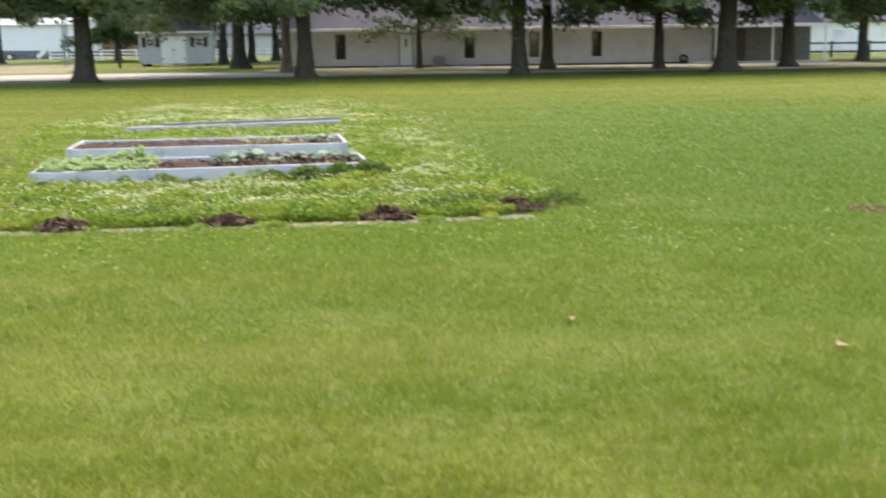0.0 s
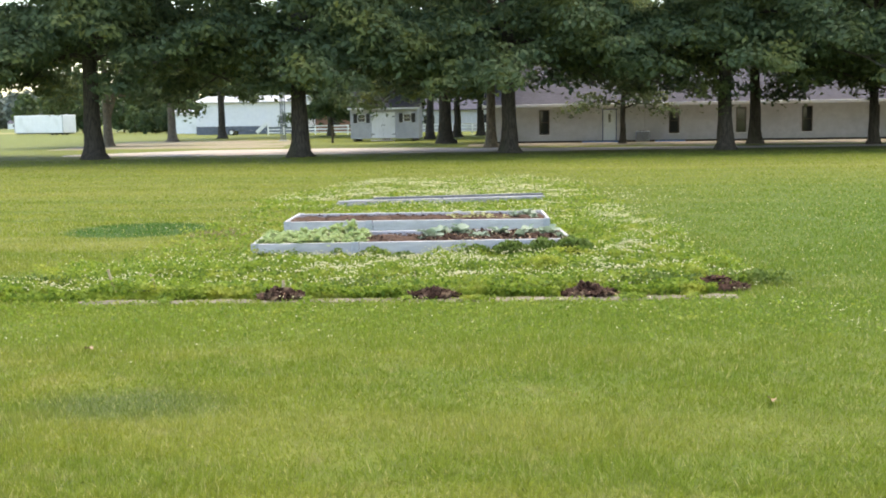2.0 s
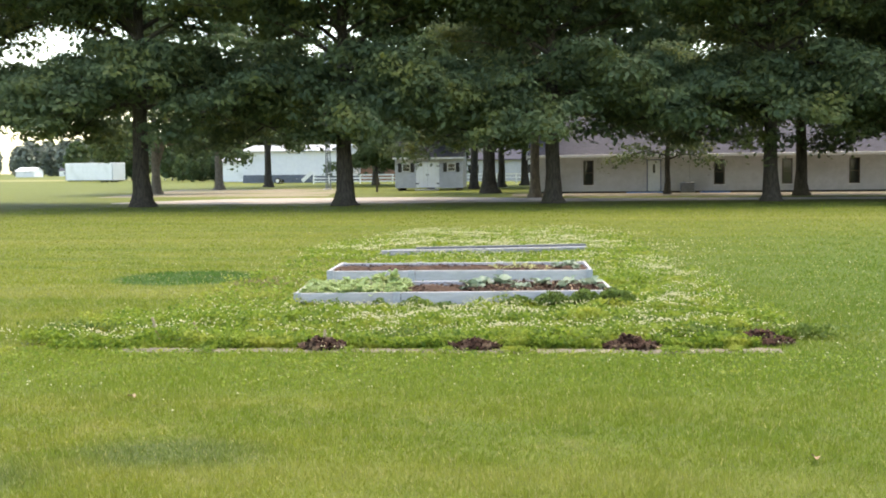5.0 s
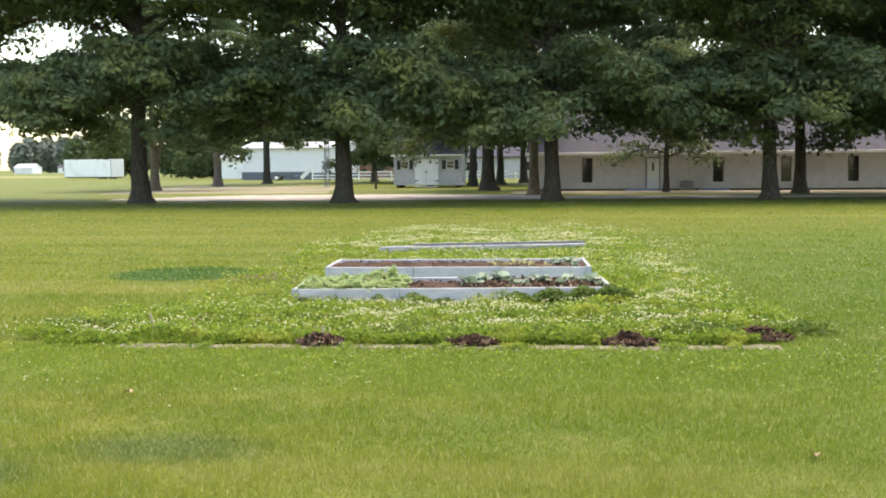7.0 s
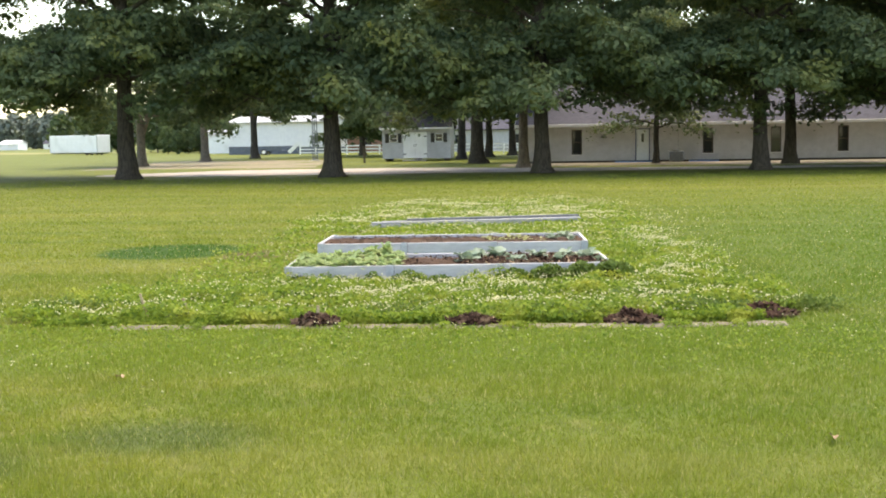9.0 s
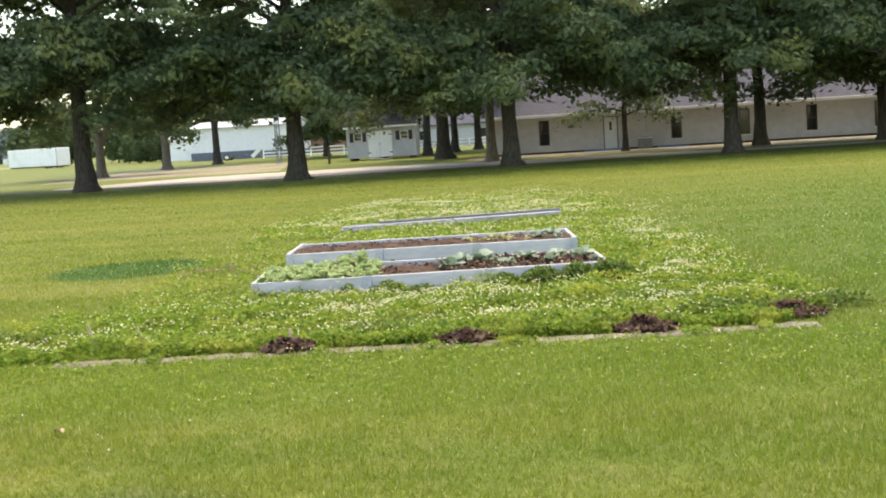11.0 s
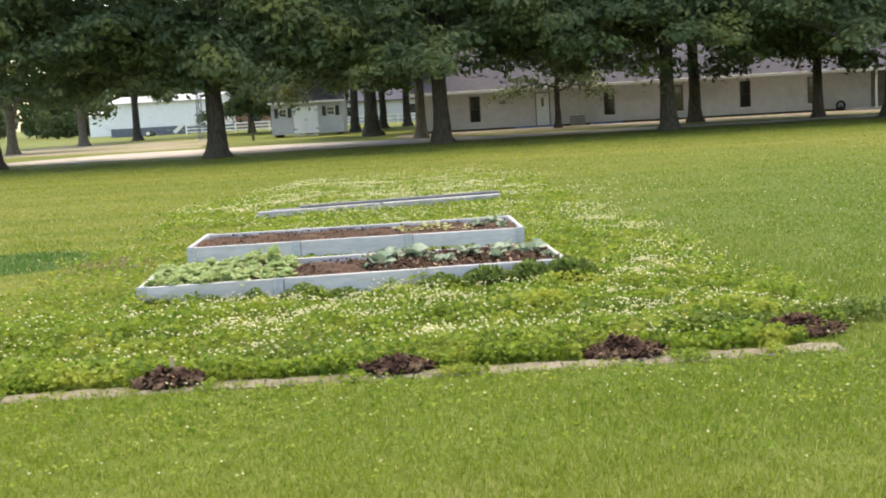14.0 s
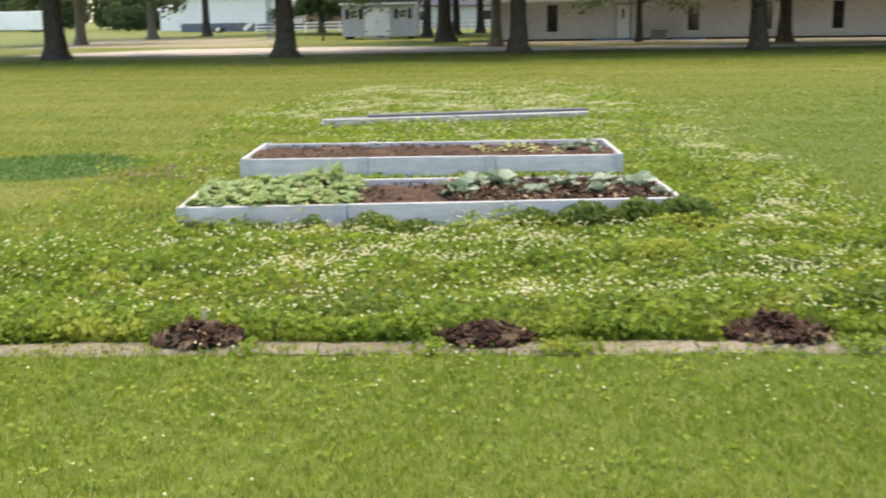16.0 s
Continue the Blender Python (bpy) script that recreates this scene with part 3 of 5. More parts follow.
# ------------------------------------------------------------ garden shed
def garden_shed():
    s = thing("garden_shed", pose(-10.5, 86.0, 0.0), "white wooden garden shed with dark roof and black shutters", "shed")
    W, D, E = 5.1, 3.6, 2.4
    cuts = [(0.55, 1.15, 1.42, 2.02), (1.56, 3.36, 0.2, 2.16), (3.95, 4.55, 1.42, 2.02)]
    u = 0.0
    for a, b, z0, z1 in cuts:
        lap_wall(s, u, a, 0.2, E, 0, 0.3)
        if z0 > 0.3:
            lap_wall(s, a, b, 0.2, z0, 0, 0.3)
        lap_wall(s, a, b, z1, E, 0, 0.3)
        u = b
    lap_wall(s, u, W, 0.2, E, 0, 0.3)
    for x in (0.0, W - 0.12):
        bm = bmesh.new()
        pts = [(x, 0.13, 0.2), (x, D, 0.2), (x, D, E), (x, D / 2, 3.55), (x, 0.13, E)]
        a = [bm.verts.new(p) for p in pts]
        b = [bm.verts.new((p[0] + 0.12, p[1], p[2])) for p in pts]
        bm.faces.new(a), bm.faces.new(b)
        for i in range(5):
            bm.faces.new((a[i], a[(i + 1) % 5], b[(i + 1) % 5], b[i]))
        part("gable_wall", bm, M_SIDING, s)
    part("back_wall", boxed(0.13, W - 0.13, D - 0.12, D - 0.004, 0.2, E), M_SIDING, s)
    for y0, y1, z0, z1 in ((-0.3, D / 2, E - 0.1, 3.62), (D + 0.3, D / 2, E - 0.1, 3.62)):
        bm = bmesh.new()
        bm.faces.new([bm.verts.new(p) for p in ((-0.15, y0, z0 + 0.1), (W + 0.15, y0, z0 + 0.1), (W + 0.15, y1, z1), (-0.15, y1, z1))])
        ex = bmesh.ops.extrude_face_region(bm, geom=bm.faces[:])
        bmesh.ops.translate(bm, vec=(0, 0, 0.08), verts=[g for g in ex["geom"] if isinstance(g, bmesh.types.BMVert)])
        part("roof_slope", bm, M_ROOF_DARK, s)
    part("eave_board", boxed(-0.15, W + 0.15, -0.34, -0.305, E - 0.05, E + 0.08), M_TRIM, s)
    for x in (0.3, 2.5, 4.7):
        part("skid", boxed(x - 0.1, x + 0.1, 0.05, D - 0.1, 0.0, 0.198), M_POST, s)
    for a, b in ((0.55, 1.15), (3.95, 4.55)):
        bm = bmesh.new()
        for x0, x1, z0, z1 in ((a, a + 0.05, 1.42, 2.02), (b - 0.05, b, 1.42, 2.02), (a + 0.05, b - 0.05, 1.42, 1.47), (a + 0.05, b - 0.05, 1.97, 2.02),
                               (a + 0.05, b - 0.05, 1.7, 1.73)):
            box(bm, x0, x1, -0.05, 0.08, z0, z1)
        w = part("window", bm, M_TRIM, s)
        under("pane", bm_mesh("pane", boxed(a + 0.05, b - 0.05, 0.02, 0.035, 1.47, 1.97), M_GLASS), w)
        for x in (a - 0.31, b + 0.03):
            sh = part("shutter", boxed(x, x + 0.28, -0.07, -0.032, 1.38, 2.06, 0.006), M_DARK, s, "black louvred shutter")
            for k in range(5):
                under("slat", bm_mesh("slat", boxed(x + 0.03, x + 0.25, -0.085, -0.071, 1.44 + k * 0.12, 1.5 + k * 0.12), M_DARK), sh)
    for x0, x1 in ((1.58, 2.45), (2.47, 3.34)):
        d = part("door", boxed(x0, x1, -0.04, 0.02, 0.22, 2.14, 0.006), M_WHITE, s)
        for k in (0.28, 0.58):
            under("groove_batten", bm_mesh("groove_batten", boxed(x0 + k - 0.015, x0 + k + 0.015, -0.052, -0.041, 0.24, 2.12), M_TRIM), d)
        hx = x0 + 0.07 if x0 > 2 else x1 - 0.07
        under("door_handle", bm_mesh("door_handle", boxed(hx - 0.02, hx + 0.02, -0.075, -0.042, 1.1, 1.25, 0.004), M_DARK), d)
        for z in (0.5, 1.8):
            hx = x1 - 0.1 if x0 > 2 else x0 + 0.1
            under("hinge", bm_mesh("hinge", boxed(hx - 0.12, hx + 0.12, -0.06, -0.042, z, z + 0.06), M_DARK), d)
    part("ramp", boxed(1.6, 3.32, -0.9, -0.06, 0.02, 0.12, 0.01), M_CONCRETE, s)


garden_shed()


# ------------------------------------------------------------ far buildings, trailers, fences, mast
def gable_house(name, m, W, D, E, R, wall, roof, label, base=None, base_h=0.0, ribs=0.0, openings=()):
    h = thing(name, m, label, "building")
    bm = boxed(0, W, 0, D, base_h, E)
    if ribs:
        x = ribs / 2
        while x < W:
            box(bm, x - 0.03, x + 0.03, -0.03, 0.0, base_h, E - 0.02)
            x += ribs
    part("wall", bm, wall, h)
    if base:
        part("wainscot", boxed(-0.02, W + 0.02, -0.035, D + 0.02, 0, base_h - 0.002), base, h)
    for x in (-0.02, W - 0.1):
        bm = bmesh.new()
        a = [bm.verts.new((x, y, z)) for y, z in ((0.02, E), (D - 0.02, E), (D / 2, R - 0.1))]
        b = [bm.verts.new((x + 0.12, v.co.y, v.co.z)) for v in a]
        bm.faces.new(a), bm.faces.new(b)
        for i in range(3):
            bm.faces.new((a[i], a[(i + 1) % 3], b[(i + 1) % 3], b[i]))
        part("gable", bm, wall, h)
    for y0 in (-0.4, D + 0.4):
        bm = bmesh.new()
        bm.faces.new([bm.verts.new(p) for p in ((-0.3, y0, E - 0.02), (W + 0.3, y0, E - 0.02), (W + 0.3, D / 2, R), (-0.3, D / 2, R))])
        ex = bmesh.ops.extrude_face_region(bm, geom=bm.faces[:])
        bmesh.ops.translate(bm, vec=(0, 0, 0.12), verts=[g for g in ex["geom"] if isinstance(g, bmesh.types.BMVert)])
        part("roof_slope", bm, roof, h)
    for x0, x1, z0, z1, mat_ in openings:
        part("opening", boxed(x0, x1, -0.06, -0.035, z0, z1, 0.01), mat_, h)
    return h


gable_house("steel_barn", pose(-39.8, 150, 0), 13.3, 14.0, 4.1, 5.0, M_METAL, M_ROOF_METAL, "pale steel barn with dark slate wainscot and metal roof",
            M_SLATE, 1.05, 0.9)
gable_house("small_shed", pose(-49.0, 172, 0), 3.3, 4.0, 2.9, 3.9, M_WHITE, M_METAL, "small white outbuilding beside the barn")
gable_house("brick_house", pose(-30, 166, 0), 9.0, 8.0, 2.6, 4.6, M_BRICK, M_ROOF_DARK, "low red brick house behind a fence",
            openings=((2, 3.2, 0.9, 2.1, M_GLASS), (5.5, 6.7, 0.9, 2.1, M_GLASS)))
gable_house("pale_house", pose(-12, 150, 0), 14.0, 8.0, 2.7, 4.6, M_SIDING, M_ROOF, "pale low house far behind the trees",
            openings=((2, 3.4, 0.9, 2.1, M_GLASS), (9.5, 11, 0.9, 2.1, M_GLASS)))
gable_house("white_garage", pose(47.5, 108, 0), 15.0, 9.0, 2.9, 4.9, M_WHITE, M_ROOF, "bright white garage behind a wire fence",
            openings=((4, 6.6, 0.1, 2.2, M_METAL),))
gable_house("farm_house", pose(-238, 540, 0), 9.0, 9.0, 2.6, 4.4, M_WHITE, M_ROOF, "white farm house far across the field",
            openings=((2.5, 3.8, 0.9, 2.1, M_GLASS), (6, 7.3, 0.9, 2.1, M_GLASS)))
gable_house("farm_house", pose(-226, 470, 0), 8.0, 9.0, 2.4, 4.0, M_METAL, M_METAL, "grey farm shed far across the field")


def box_trailer():
    t = thing("box_trailer", pose(-80.4, 187, 0.0, 0, 0, -30), "long plain white box trailer parked on the grass", "trailer")
    part("body", boxed(0, 12.2, 0, 2.6, 0.35, 3.2, 0.05), M_WHITE, t)
    part("skirt", boxed(0.3, 11.9, 0.2, 2.4, 0.2, 0.348), M_DARK, t)
    for x in (9.2, 10.3):
        for y in (0.15, 2.15):
            bm = bmesh.new()
            bmesh.ops.create_cone(bm, segments=16, radius1=0.38, radius2=0.38, depth=0.28, cap_ends=True, matrix=pose(x, y + 0.14, 0.38, 90))
            part("wheel", bm, M_RUBBER, t)
    part("coupling", boxed(-1.0, 0.0, 1.2, 1.4, 0.2, 0.34), M_DARK, t)
    for x in (0.05, 12.15):
        part("corner_rail", boxed(x - 0.06, x + 0.06, -0.02, 0.02, 0.35, 3.2), M_STEEL, t)


box_trailer()


def utility_trailer():
    t = thing("utility_trailer", pose(-35.6, 140, 0.0), "low dark blue utility trailer parked by the barn", "trailer")
    part("deck", boxed(0, 5.2, 0, 1.8, 0.5, 0.62, 0.02), M_SLATE, t)
    for y in (0.0, 1.76):
        part("side_rail", boxed(0, 5.2, y, y + 0.04, 0.62, 0.9), M_SLATE, t)
    for y in (-0.14, 1.82):
        bm = bmesh.new()
        bmesh.ops.create_cone(bm, segments=18, radius1=0.36, radius2=0.36, depth=0.2, cap_ends=True, matrix=pose(2.9, y + 0.06, 0.36, 90))
        w = part("wheel", bm, M_RUBBER, t)
        bm = bmesh.new()
        bmesh.ops.create_cone(bm, segments=14, radius1=0.24, radius2=0.2, depth=0.04, cap_ends=True, matrix=pose(2.9, y - 0.06, 0.36, 90))
        under("rim", bm_mesh("rim", bm, M_WHITE), w, "white wheel rim")
    part("tongue", boxed(5.2, 6.4, 0.8, 1.0, 0.45, 0.55), M_SLATE, t)
    r = thing("leaning_panel", pose(-29.4, 139.6, 0.12, 0, -42, 12), "white panel leaning aslant beside a trailer", "panel")
    part("sheet", boxed(0, 1.75, -0.25, 0.25, 0.0, 0.45, 0.02), M_WHITE, r)
    part("prop", boxed(0.9, 0.98, -0.04, 0.04, -0.75, 0.0), M_STEEL, r)


utility_trailer()


def rail_fence(name, x0, y0, x1, y1, step, high, rails, material, label):
    f = thing(name, pose(x0, y0, 0, 0, 0, math.degrees(math.atan2(y1 - y0, x1 - x0))), label, "fence")
    long = math.hypot(x1 - x0, y1 - y0)
    n = round(long / step)
    step = long / n
    post = bm_mesh("post", boxed(-0.065, 0.065, -0.065, 0.065, 0, high, 0.01), material)
    rail = bm_mesh("rail", boxed(0.067, step - 0.067, -0.025, 0.025, -0.07, 0.07, 0.006), material)
    for k in range(n + 1):
        under("post", post, f, m=pose(k * step, 0, 0))
        if k < n:
            for j in range(rails):
                under("rail", rail, f, m=pose(k * step, 0, high * (j + 0.75) / rails - 0.02))


rail_fence("white_fence", -28, 139, -15.5, 133, 2.4, 1.12, 3, M_WHITE, "white three-rail fence behind the yard")
rail_fence("white_fence", -9.5, 128, 6, 122, 2.4, 1.12, 3, M_WHITE, "white three-rail fence glimpsed between tree trunks")
rail_fence("wire_fence", 34.5, 84, 66, 82, 3.0, 1.25, 2, M_DARK, "dark pipe-rail fence in front of the garage")


def lattice_mast():
    t = thing("lattice_mast", pose(-17.0, 93, 0, 0, 0, 20), "slim three-legged steel lattice mast", "mast")
    R, top = 0.22, 13.0
    legs = [(R * math.cos(a), R * math.sin(a)) for a in (0.3, 0.3 + 2.094, 0.3 + 4.189)]
    for x, y in legs:
        under("leg", tube_mesh("leg", [(x, y, 0), (x * 0.7, y * 0.7, top)], [0.042, 0.036], M_GREY_UNIT, 6), t)
    for i in range(3):
        bm = bmesh.new()
        a, b = legs[i], legs[(i + 1) % 3]
        verts, faces = [], []
        z, k = 0.0, 0
        while z < top - 0.5:
            f0, f1 = 1 - 0.3 * z / top, 1 - 0.3 * (z + 0.45) / top
            p, q = (a, b) if k % 2 else (b, a)
            v, f = tube([(p[0] * f0, p[1] * f0, z), (q[0] * f1, q[1] * f1, z + 0.45)], [0.018, 0.018], 4, start=len(verts))
            verts += v
            faces += f
            z += 0.45
            k += 1
        bm.free()
        under("lacing", np_mesh("lacing", [tuple(p) for p in verts], faces, M_GREY_UNIT), t)
    part("foot", boxed(-0.35, 0.35, -0.35, 0.35, -0.02, 0.1, 0.02), M_CONCRETE, t)


lattice_mast()
p = thing("yard_post", pose(-11.2, 81.7, 0), "short dark wooden post standing in the yard", "post")
part("post", boxed(-0.08, 0.08, -0.08, 0.08, 0, 1.15, 0.02), M_POST, p)
part("cap", boxed(-0.1, 0.1, -0.1, 0.1, 1.152, 1.2, 0.015), M_POST, p)


# ------------------------------------------------------------ trees
def tree(name, x, y, high, r, base, spread_r, leaves, leaf, seed, label, bark, foliage, droop=0.12, limbs=16, fork=False, group="", twigs=True, low=0.45, pad=0.95):
    rng, nr = random.Random(seed), np.random.RandomState(seed)
    t = thing(name, pose(x, y, 0), label, "tree", group)
    # trunk with flared roots
    path, radii = [], []
    lean = (rng.uniform(-0.02, 0.02), rng.uniform(-0.02, 0.02))
    for z, k in ((-0.1, 1.95), (0.08, 1.72), (0.3, 1.36), (0.7, 1.15), (1.4, 1.0), (2.6, 0.93), (base, 0.86), (base + (high - base) * 0.3, 0.6),
                 (base + (high - base) * 0.6, 0.34), (high - 0.6, 0.06)):
        path.append((lean[0] * z + rng.uniform(-0.03, 0.03), lean[1] * z + rng.uniform(-0.03, 0.03), z))
        radii.append(r * k)
    under("trunk", tube_mesh("trunk", path, radii, bark, 14, rng, 0.05), t)
    if fork:
        under("trunk", tube_mesh("trunk", [(0, 0, base * 0.55), (0.5, 0.1, base), (1.1, 0.2, base + 2.5)], [r * 0.7, r * 0.55, r * 0.25], bark, 10), t)
    centres, sizes = [], []
    for k in range(limbs):
        f = (k + rng.uniform(0.1, 0.9)) / limbs
        f = f ** 1.25
        z0 = base + (high - base) * 0.9 * f
        reach = spread_r * (math.sin(math.pi * min(1, low + (1 - low) * f * 1.02)) ** 0.7 * 0.97 + 0.08) * rng.uniform(0.82, 1.12)
        az = k * 2.39996 + rng.uniform(-0.35, 0.35)
        rise = (-droop if f < 0.2 else 0.25 + 0.6 * f) * reach
        pts, rad = [], []
        for j in range(6):
            q = j / 5
            sag = -0.28 * reach * q * q if f < 0.45 else 0.0
            pts.append((math.cos(az) * reach * q + rng.uniform(-0.12, 0.12) * q * 2, math.sin(az) * reach * q + rng.uniform(-0.12, 0.12) * q * 2,
                        z0 + rise * q + sag * 0.35 + (0.5 * math.sin(q * 3) if f < 0.3 else 0)))
            rad.append(max(0.012, r * 0.3 * (1 - 0.5 * f) * (1 - q) + 0.015))
        under("limb", tube_mesh("limb", pts, rad, bark, 6), t)
        # sprays of twigs along the limb
        n = max(4, int(reach * 3.0))
        for j in range(n):
            q = 0.12 + 0.92 * (j + rng.random()) / n
            i = min(4, int(min(q, 0.999) * 5))
            a, b = Vector(pts[i]), Vector(pts[i + 1])
            c = a.lerp(b, min(q * 5 - i, 1.3))
            side = az + rng.choice((-1, 1)) * rng.uniform(0.5, 1.4)
            out = rng.uniform(0.15, 1.0) * reach * 0.34 * (1.15 - 0.55 * q)
            e = c + Vector((math.cos(side) * out, math.sin(side) * out, rng.uniform(-0.25, 0.45)))
            centres.append(tuple(e))
            sizes.append(rng.uniform(0.7, 1.25))
            if twigs and z0 < 9.5 and j % 3 == 0:
                under("branch", tube_mesh("branch", [tuple(c), tuple(c.lerp(e, 0.5) + Vector((0, 0, 0.08))), tuple(e)], [0.03, 0.02, 0.008], bark, 4), t)
    top = path[-1]
    for k in range(10):
        centres.append((top[0] + rng.uniform(-0.8, 0.8), top[1] + rng.uniform(-0.8, 0.8), high - rng.uniform(0, 1.6)))
        sizes.append(0.9)
    centres, sizes = np.array(centres), np.array(sizes)
    pick = nr.choice(len(centres), leaves, p=sizes / sizes.sum())
    # each spray is a rounded clump: leaves over its top and flanks, fewer beneath
    d = nr.normal(0, 1, (leaves, 3))
    d[:, 2] = np.where(nr.uniform(0, 1, leaves) < 0.8, np.abs(d[:, 2]), d[:, 2])
    d /= np.linalg.norm(d, axis=1)[:, None]
    wide = (sizes[pick] * pad)[:, None] * nr.uniform(0.55, 1.12, (leaves, 1)) * np.array([1.0, 1.0, 0.55])
    pos = centres[pick] + d * wide
    v, f = clad(pos, d * np.array([1.0, 1.0, 1.5]), leaf, 0.45, nr)
    crown = under("crown", np_mesh("crown", v, f, foliage), t)
    crown["kind"] = "stuff"
    return t


BIG = "large dark-green oak tree with thick straight trunk"
ROW = "row of oaks along the lawn"
for seed, (x, y, high, r, base, sp) in enumerate([(-17.35, 51.3, 18, 0.38, 4.5, 7.0), (-7.75, 50.6, 17.5, 0.36, 4.0, 6.8), (1.48, 52.6, 18, 0.335, 4.0, 7.6),
                                                  (11.25, 52.9, 17, 0.31, 4.0, 7.6), (21.4, 54.0, 18, 0.45, 3.7, 6.8), (30.5, 53.5, 17, 0.4, 3.7, 6.4), (-27.5, 54.5, 18, 0.4, 4.2, 6.4)]):
    tree("oak_tree", x, y, high, r, base, sp, 72000 if -20 < x < 25 else 48000, 0.285, 11 + seed, BIG, M_BARK, M_OAK, limbs=44, group=ROW, pad=1.05)
SECOND = "dark-green oak standing behind the front row"
tree("oak_tree", 14.6, 63.0, 16, 0.29, 4.2, 5.8, 34000, 0.25, 31, SECOND, M_BARK, M_OAK, limbs=16)
tree("oak_tree", 26.8, 59.5, 16, 0.34, 3.9, 5.4, 34000, 0.25, 32, SECOND, M_BARK, M_OAK, limbs=16)
tree("oak_tree", 0.45, 62.0, 16, 0.25, 4.6, 5.4, 34000, 0.25, 33, SECOND, M_BARK_PALE, M_OAK, limbs=16)
tree("oak_tree", 19.5, 58.6, 14, 0.22, 4.0, 4.8, 20000, 0.28, 34, "slender oak in front of the white hall", M_BARK, M_OAK, limbs=14)
tree("young_tree", 7.9, 66.8, 8.5, 0.15, 1.9, 2.9, 4500, 0.24, 35, "thin young tree with open branches before the hall", M_BARK, M_OAK, limbs=14, droop=0.1)
tree("oak_tree", -2.75, 74.7, 16, 0.42, 3.4, 5.6, 22000, 0.32, 36, SECOND, M_BARK, M_OAK, limbs=16)
YARD = "leafy yard tree with a pale trunk"
tree("yard_tree", -27.0, 80.4, 13, 0.3, 3.4, 5.4, 15000, 0.36, 41, YARD, M_BARK_PALE, M_OAK_BACK, limbs=14, fork=True)
tree("yard_tree", -27.6, 98, 17, 0.33, 4.6, 5.6, 15000, 0.4, 42, YARD, M_BARK_PALE, M_OAK_BACK, limbs=14)
tree("yard_tree", -26.9, 112.5, 19, 0.34, 6.2, 5.6, 15000, 0.42, 43, "leafy yard tree with a dark forked trunk", M_BARK, M_OAK_BACK, limbs=14, fork=True)
tree("yard_tree", -3.2, 100, 15, 0.3, 3.8, 5.0, 13000, 0.42, 44, SECOND, M_BARK, M_OAK_BACK, limbs=12)
tree("yard_tree", -1.4, 108, 15, 0.32, 3.8, 5.0, 13000, 0.42, 45, SECOND, M_BARK, M_OAK_BACK, limbs=12)
tree("yard_tree", -5.0, 92, 15, 0.3, 3.6, 5.2, 13000, 0.4, 46, SECOND, M_BARK, M_OAK_BACK, limbs=12)
for k, (x, y, high, sp, base) in enumerate([(-18, 124, 20, 6.5, 1.6), (-22, 175, 26, 9, 2.0), (-12, 172, 26, 9, 2.5), (-42, 182, 22, 9, 2.5), (-3, 176, 26, 9, 2.5),
                                            (8, 168, 26, 9, 2.5), (-13.5, 112, 19, 6, 2.2), (6, 92, 20, 7, 4.2), (18, 95, 20, 7, 4.2), (30, 96, 20, 7, 4.2), (41, 98, 19, 7, 4.0),
                                            (11, 88, 19, 7, 3.6), (24, 89, 19, 7, 3.6), (44, 76, 16, 6, 3.2), (37, 72, 16, 5.5, 3.2)]):
    tree("back_tree", x, y, high, 0.3, base, sp, 14000, 0.53, 61 + k, "full dark-green tree beyond the yard", M_BARK, M_OAK_BACK, limbs=14, twigs=False, pad=1.3)


def wood(name, x0, x1, y0, y1, count, high, leaf, seed, material, label):
    """A far belt of trees: many uneven clumps of leaves on thin stems."""
    nr = np.random.RandomState(seed)
    pts = []
    stems_v, stems_f = [], []
    for k in range(count):
        cx, cy = nr.uniform(x0, x1), nr.uniform(y0, y1)
        h = high * nr.uniform(0.6, 1.1)
        n = 420
        q = nr.uniform(0, 1, n)
        rad = h * 0.34 * np.sin(np.pi * (0.12 + 0.85 * q)) ** 0.6
        a = nr.uniform(0, 2 * np.pi, n)
        rr = rad * np.sqrt(nr.uniform(0.2, 1, n))
        pts.append(np.stack([cx + rr * np.cos(a), cy + rr * np.sin(a), h * (0.08 + 0.92 * q)], 1) + nr.normal(0, h * 0.03, (n, 3)))
        v, f = tube([(cx, cy, 0), (cx, cy, h * 0.7)], [h * 0.02, h * 0.008], 5, start=len(stems_v))
        stems_v += [tuple(p) for p in v]
        stems_f += f
    v, f = cards(np.concatenate(pts), leaf, 0.7, nr, 0.8)
    w = solo(name, np_mesh(name, v, f, material), label, "woods", kind="stuff")
    s = under("stems", np_mesh("stems", stems_v, stems_f, M_BARK), w)
    s["kind"] = "stuff"


wood("far_woods", -420, -215, 560, 640, 64, 18, 2.6, 5, M_HAZED_LEAF, "hazy blue-green far belt of trees across the field")
wood("hedge_trees", -94, -48, 208, 235, 26, 11.5, 1.1, 6, M_OAK_BACK, "green belt of trees behind the parked trailer")
wood("back_woods", -48, 80, 205, 240, 70, 24, 1.5, 7, M_OAK_BACK, "dense green woods beyond the yard")
wood("far_woods", -215, 300, 600, 660, 36, 17, 2.6, 8, M_HAZED_LEAF, "hazy far belt of trees on the skyline")
wood("bushes", -57, -51, 174, 180, 5, 5.0, 0.5, 9, M_OAK_BACK, "rounded green bushes beside the barn")


# ------------------------------------------------------------ raised beds
BED_A, BED_B = pose(-1.27, 12.3, 0, 0, 0, 4.6), pose(-1.46, 15.16, 0, 0, 0, 2.6)


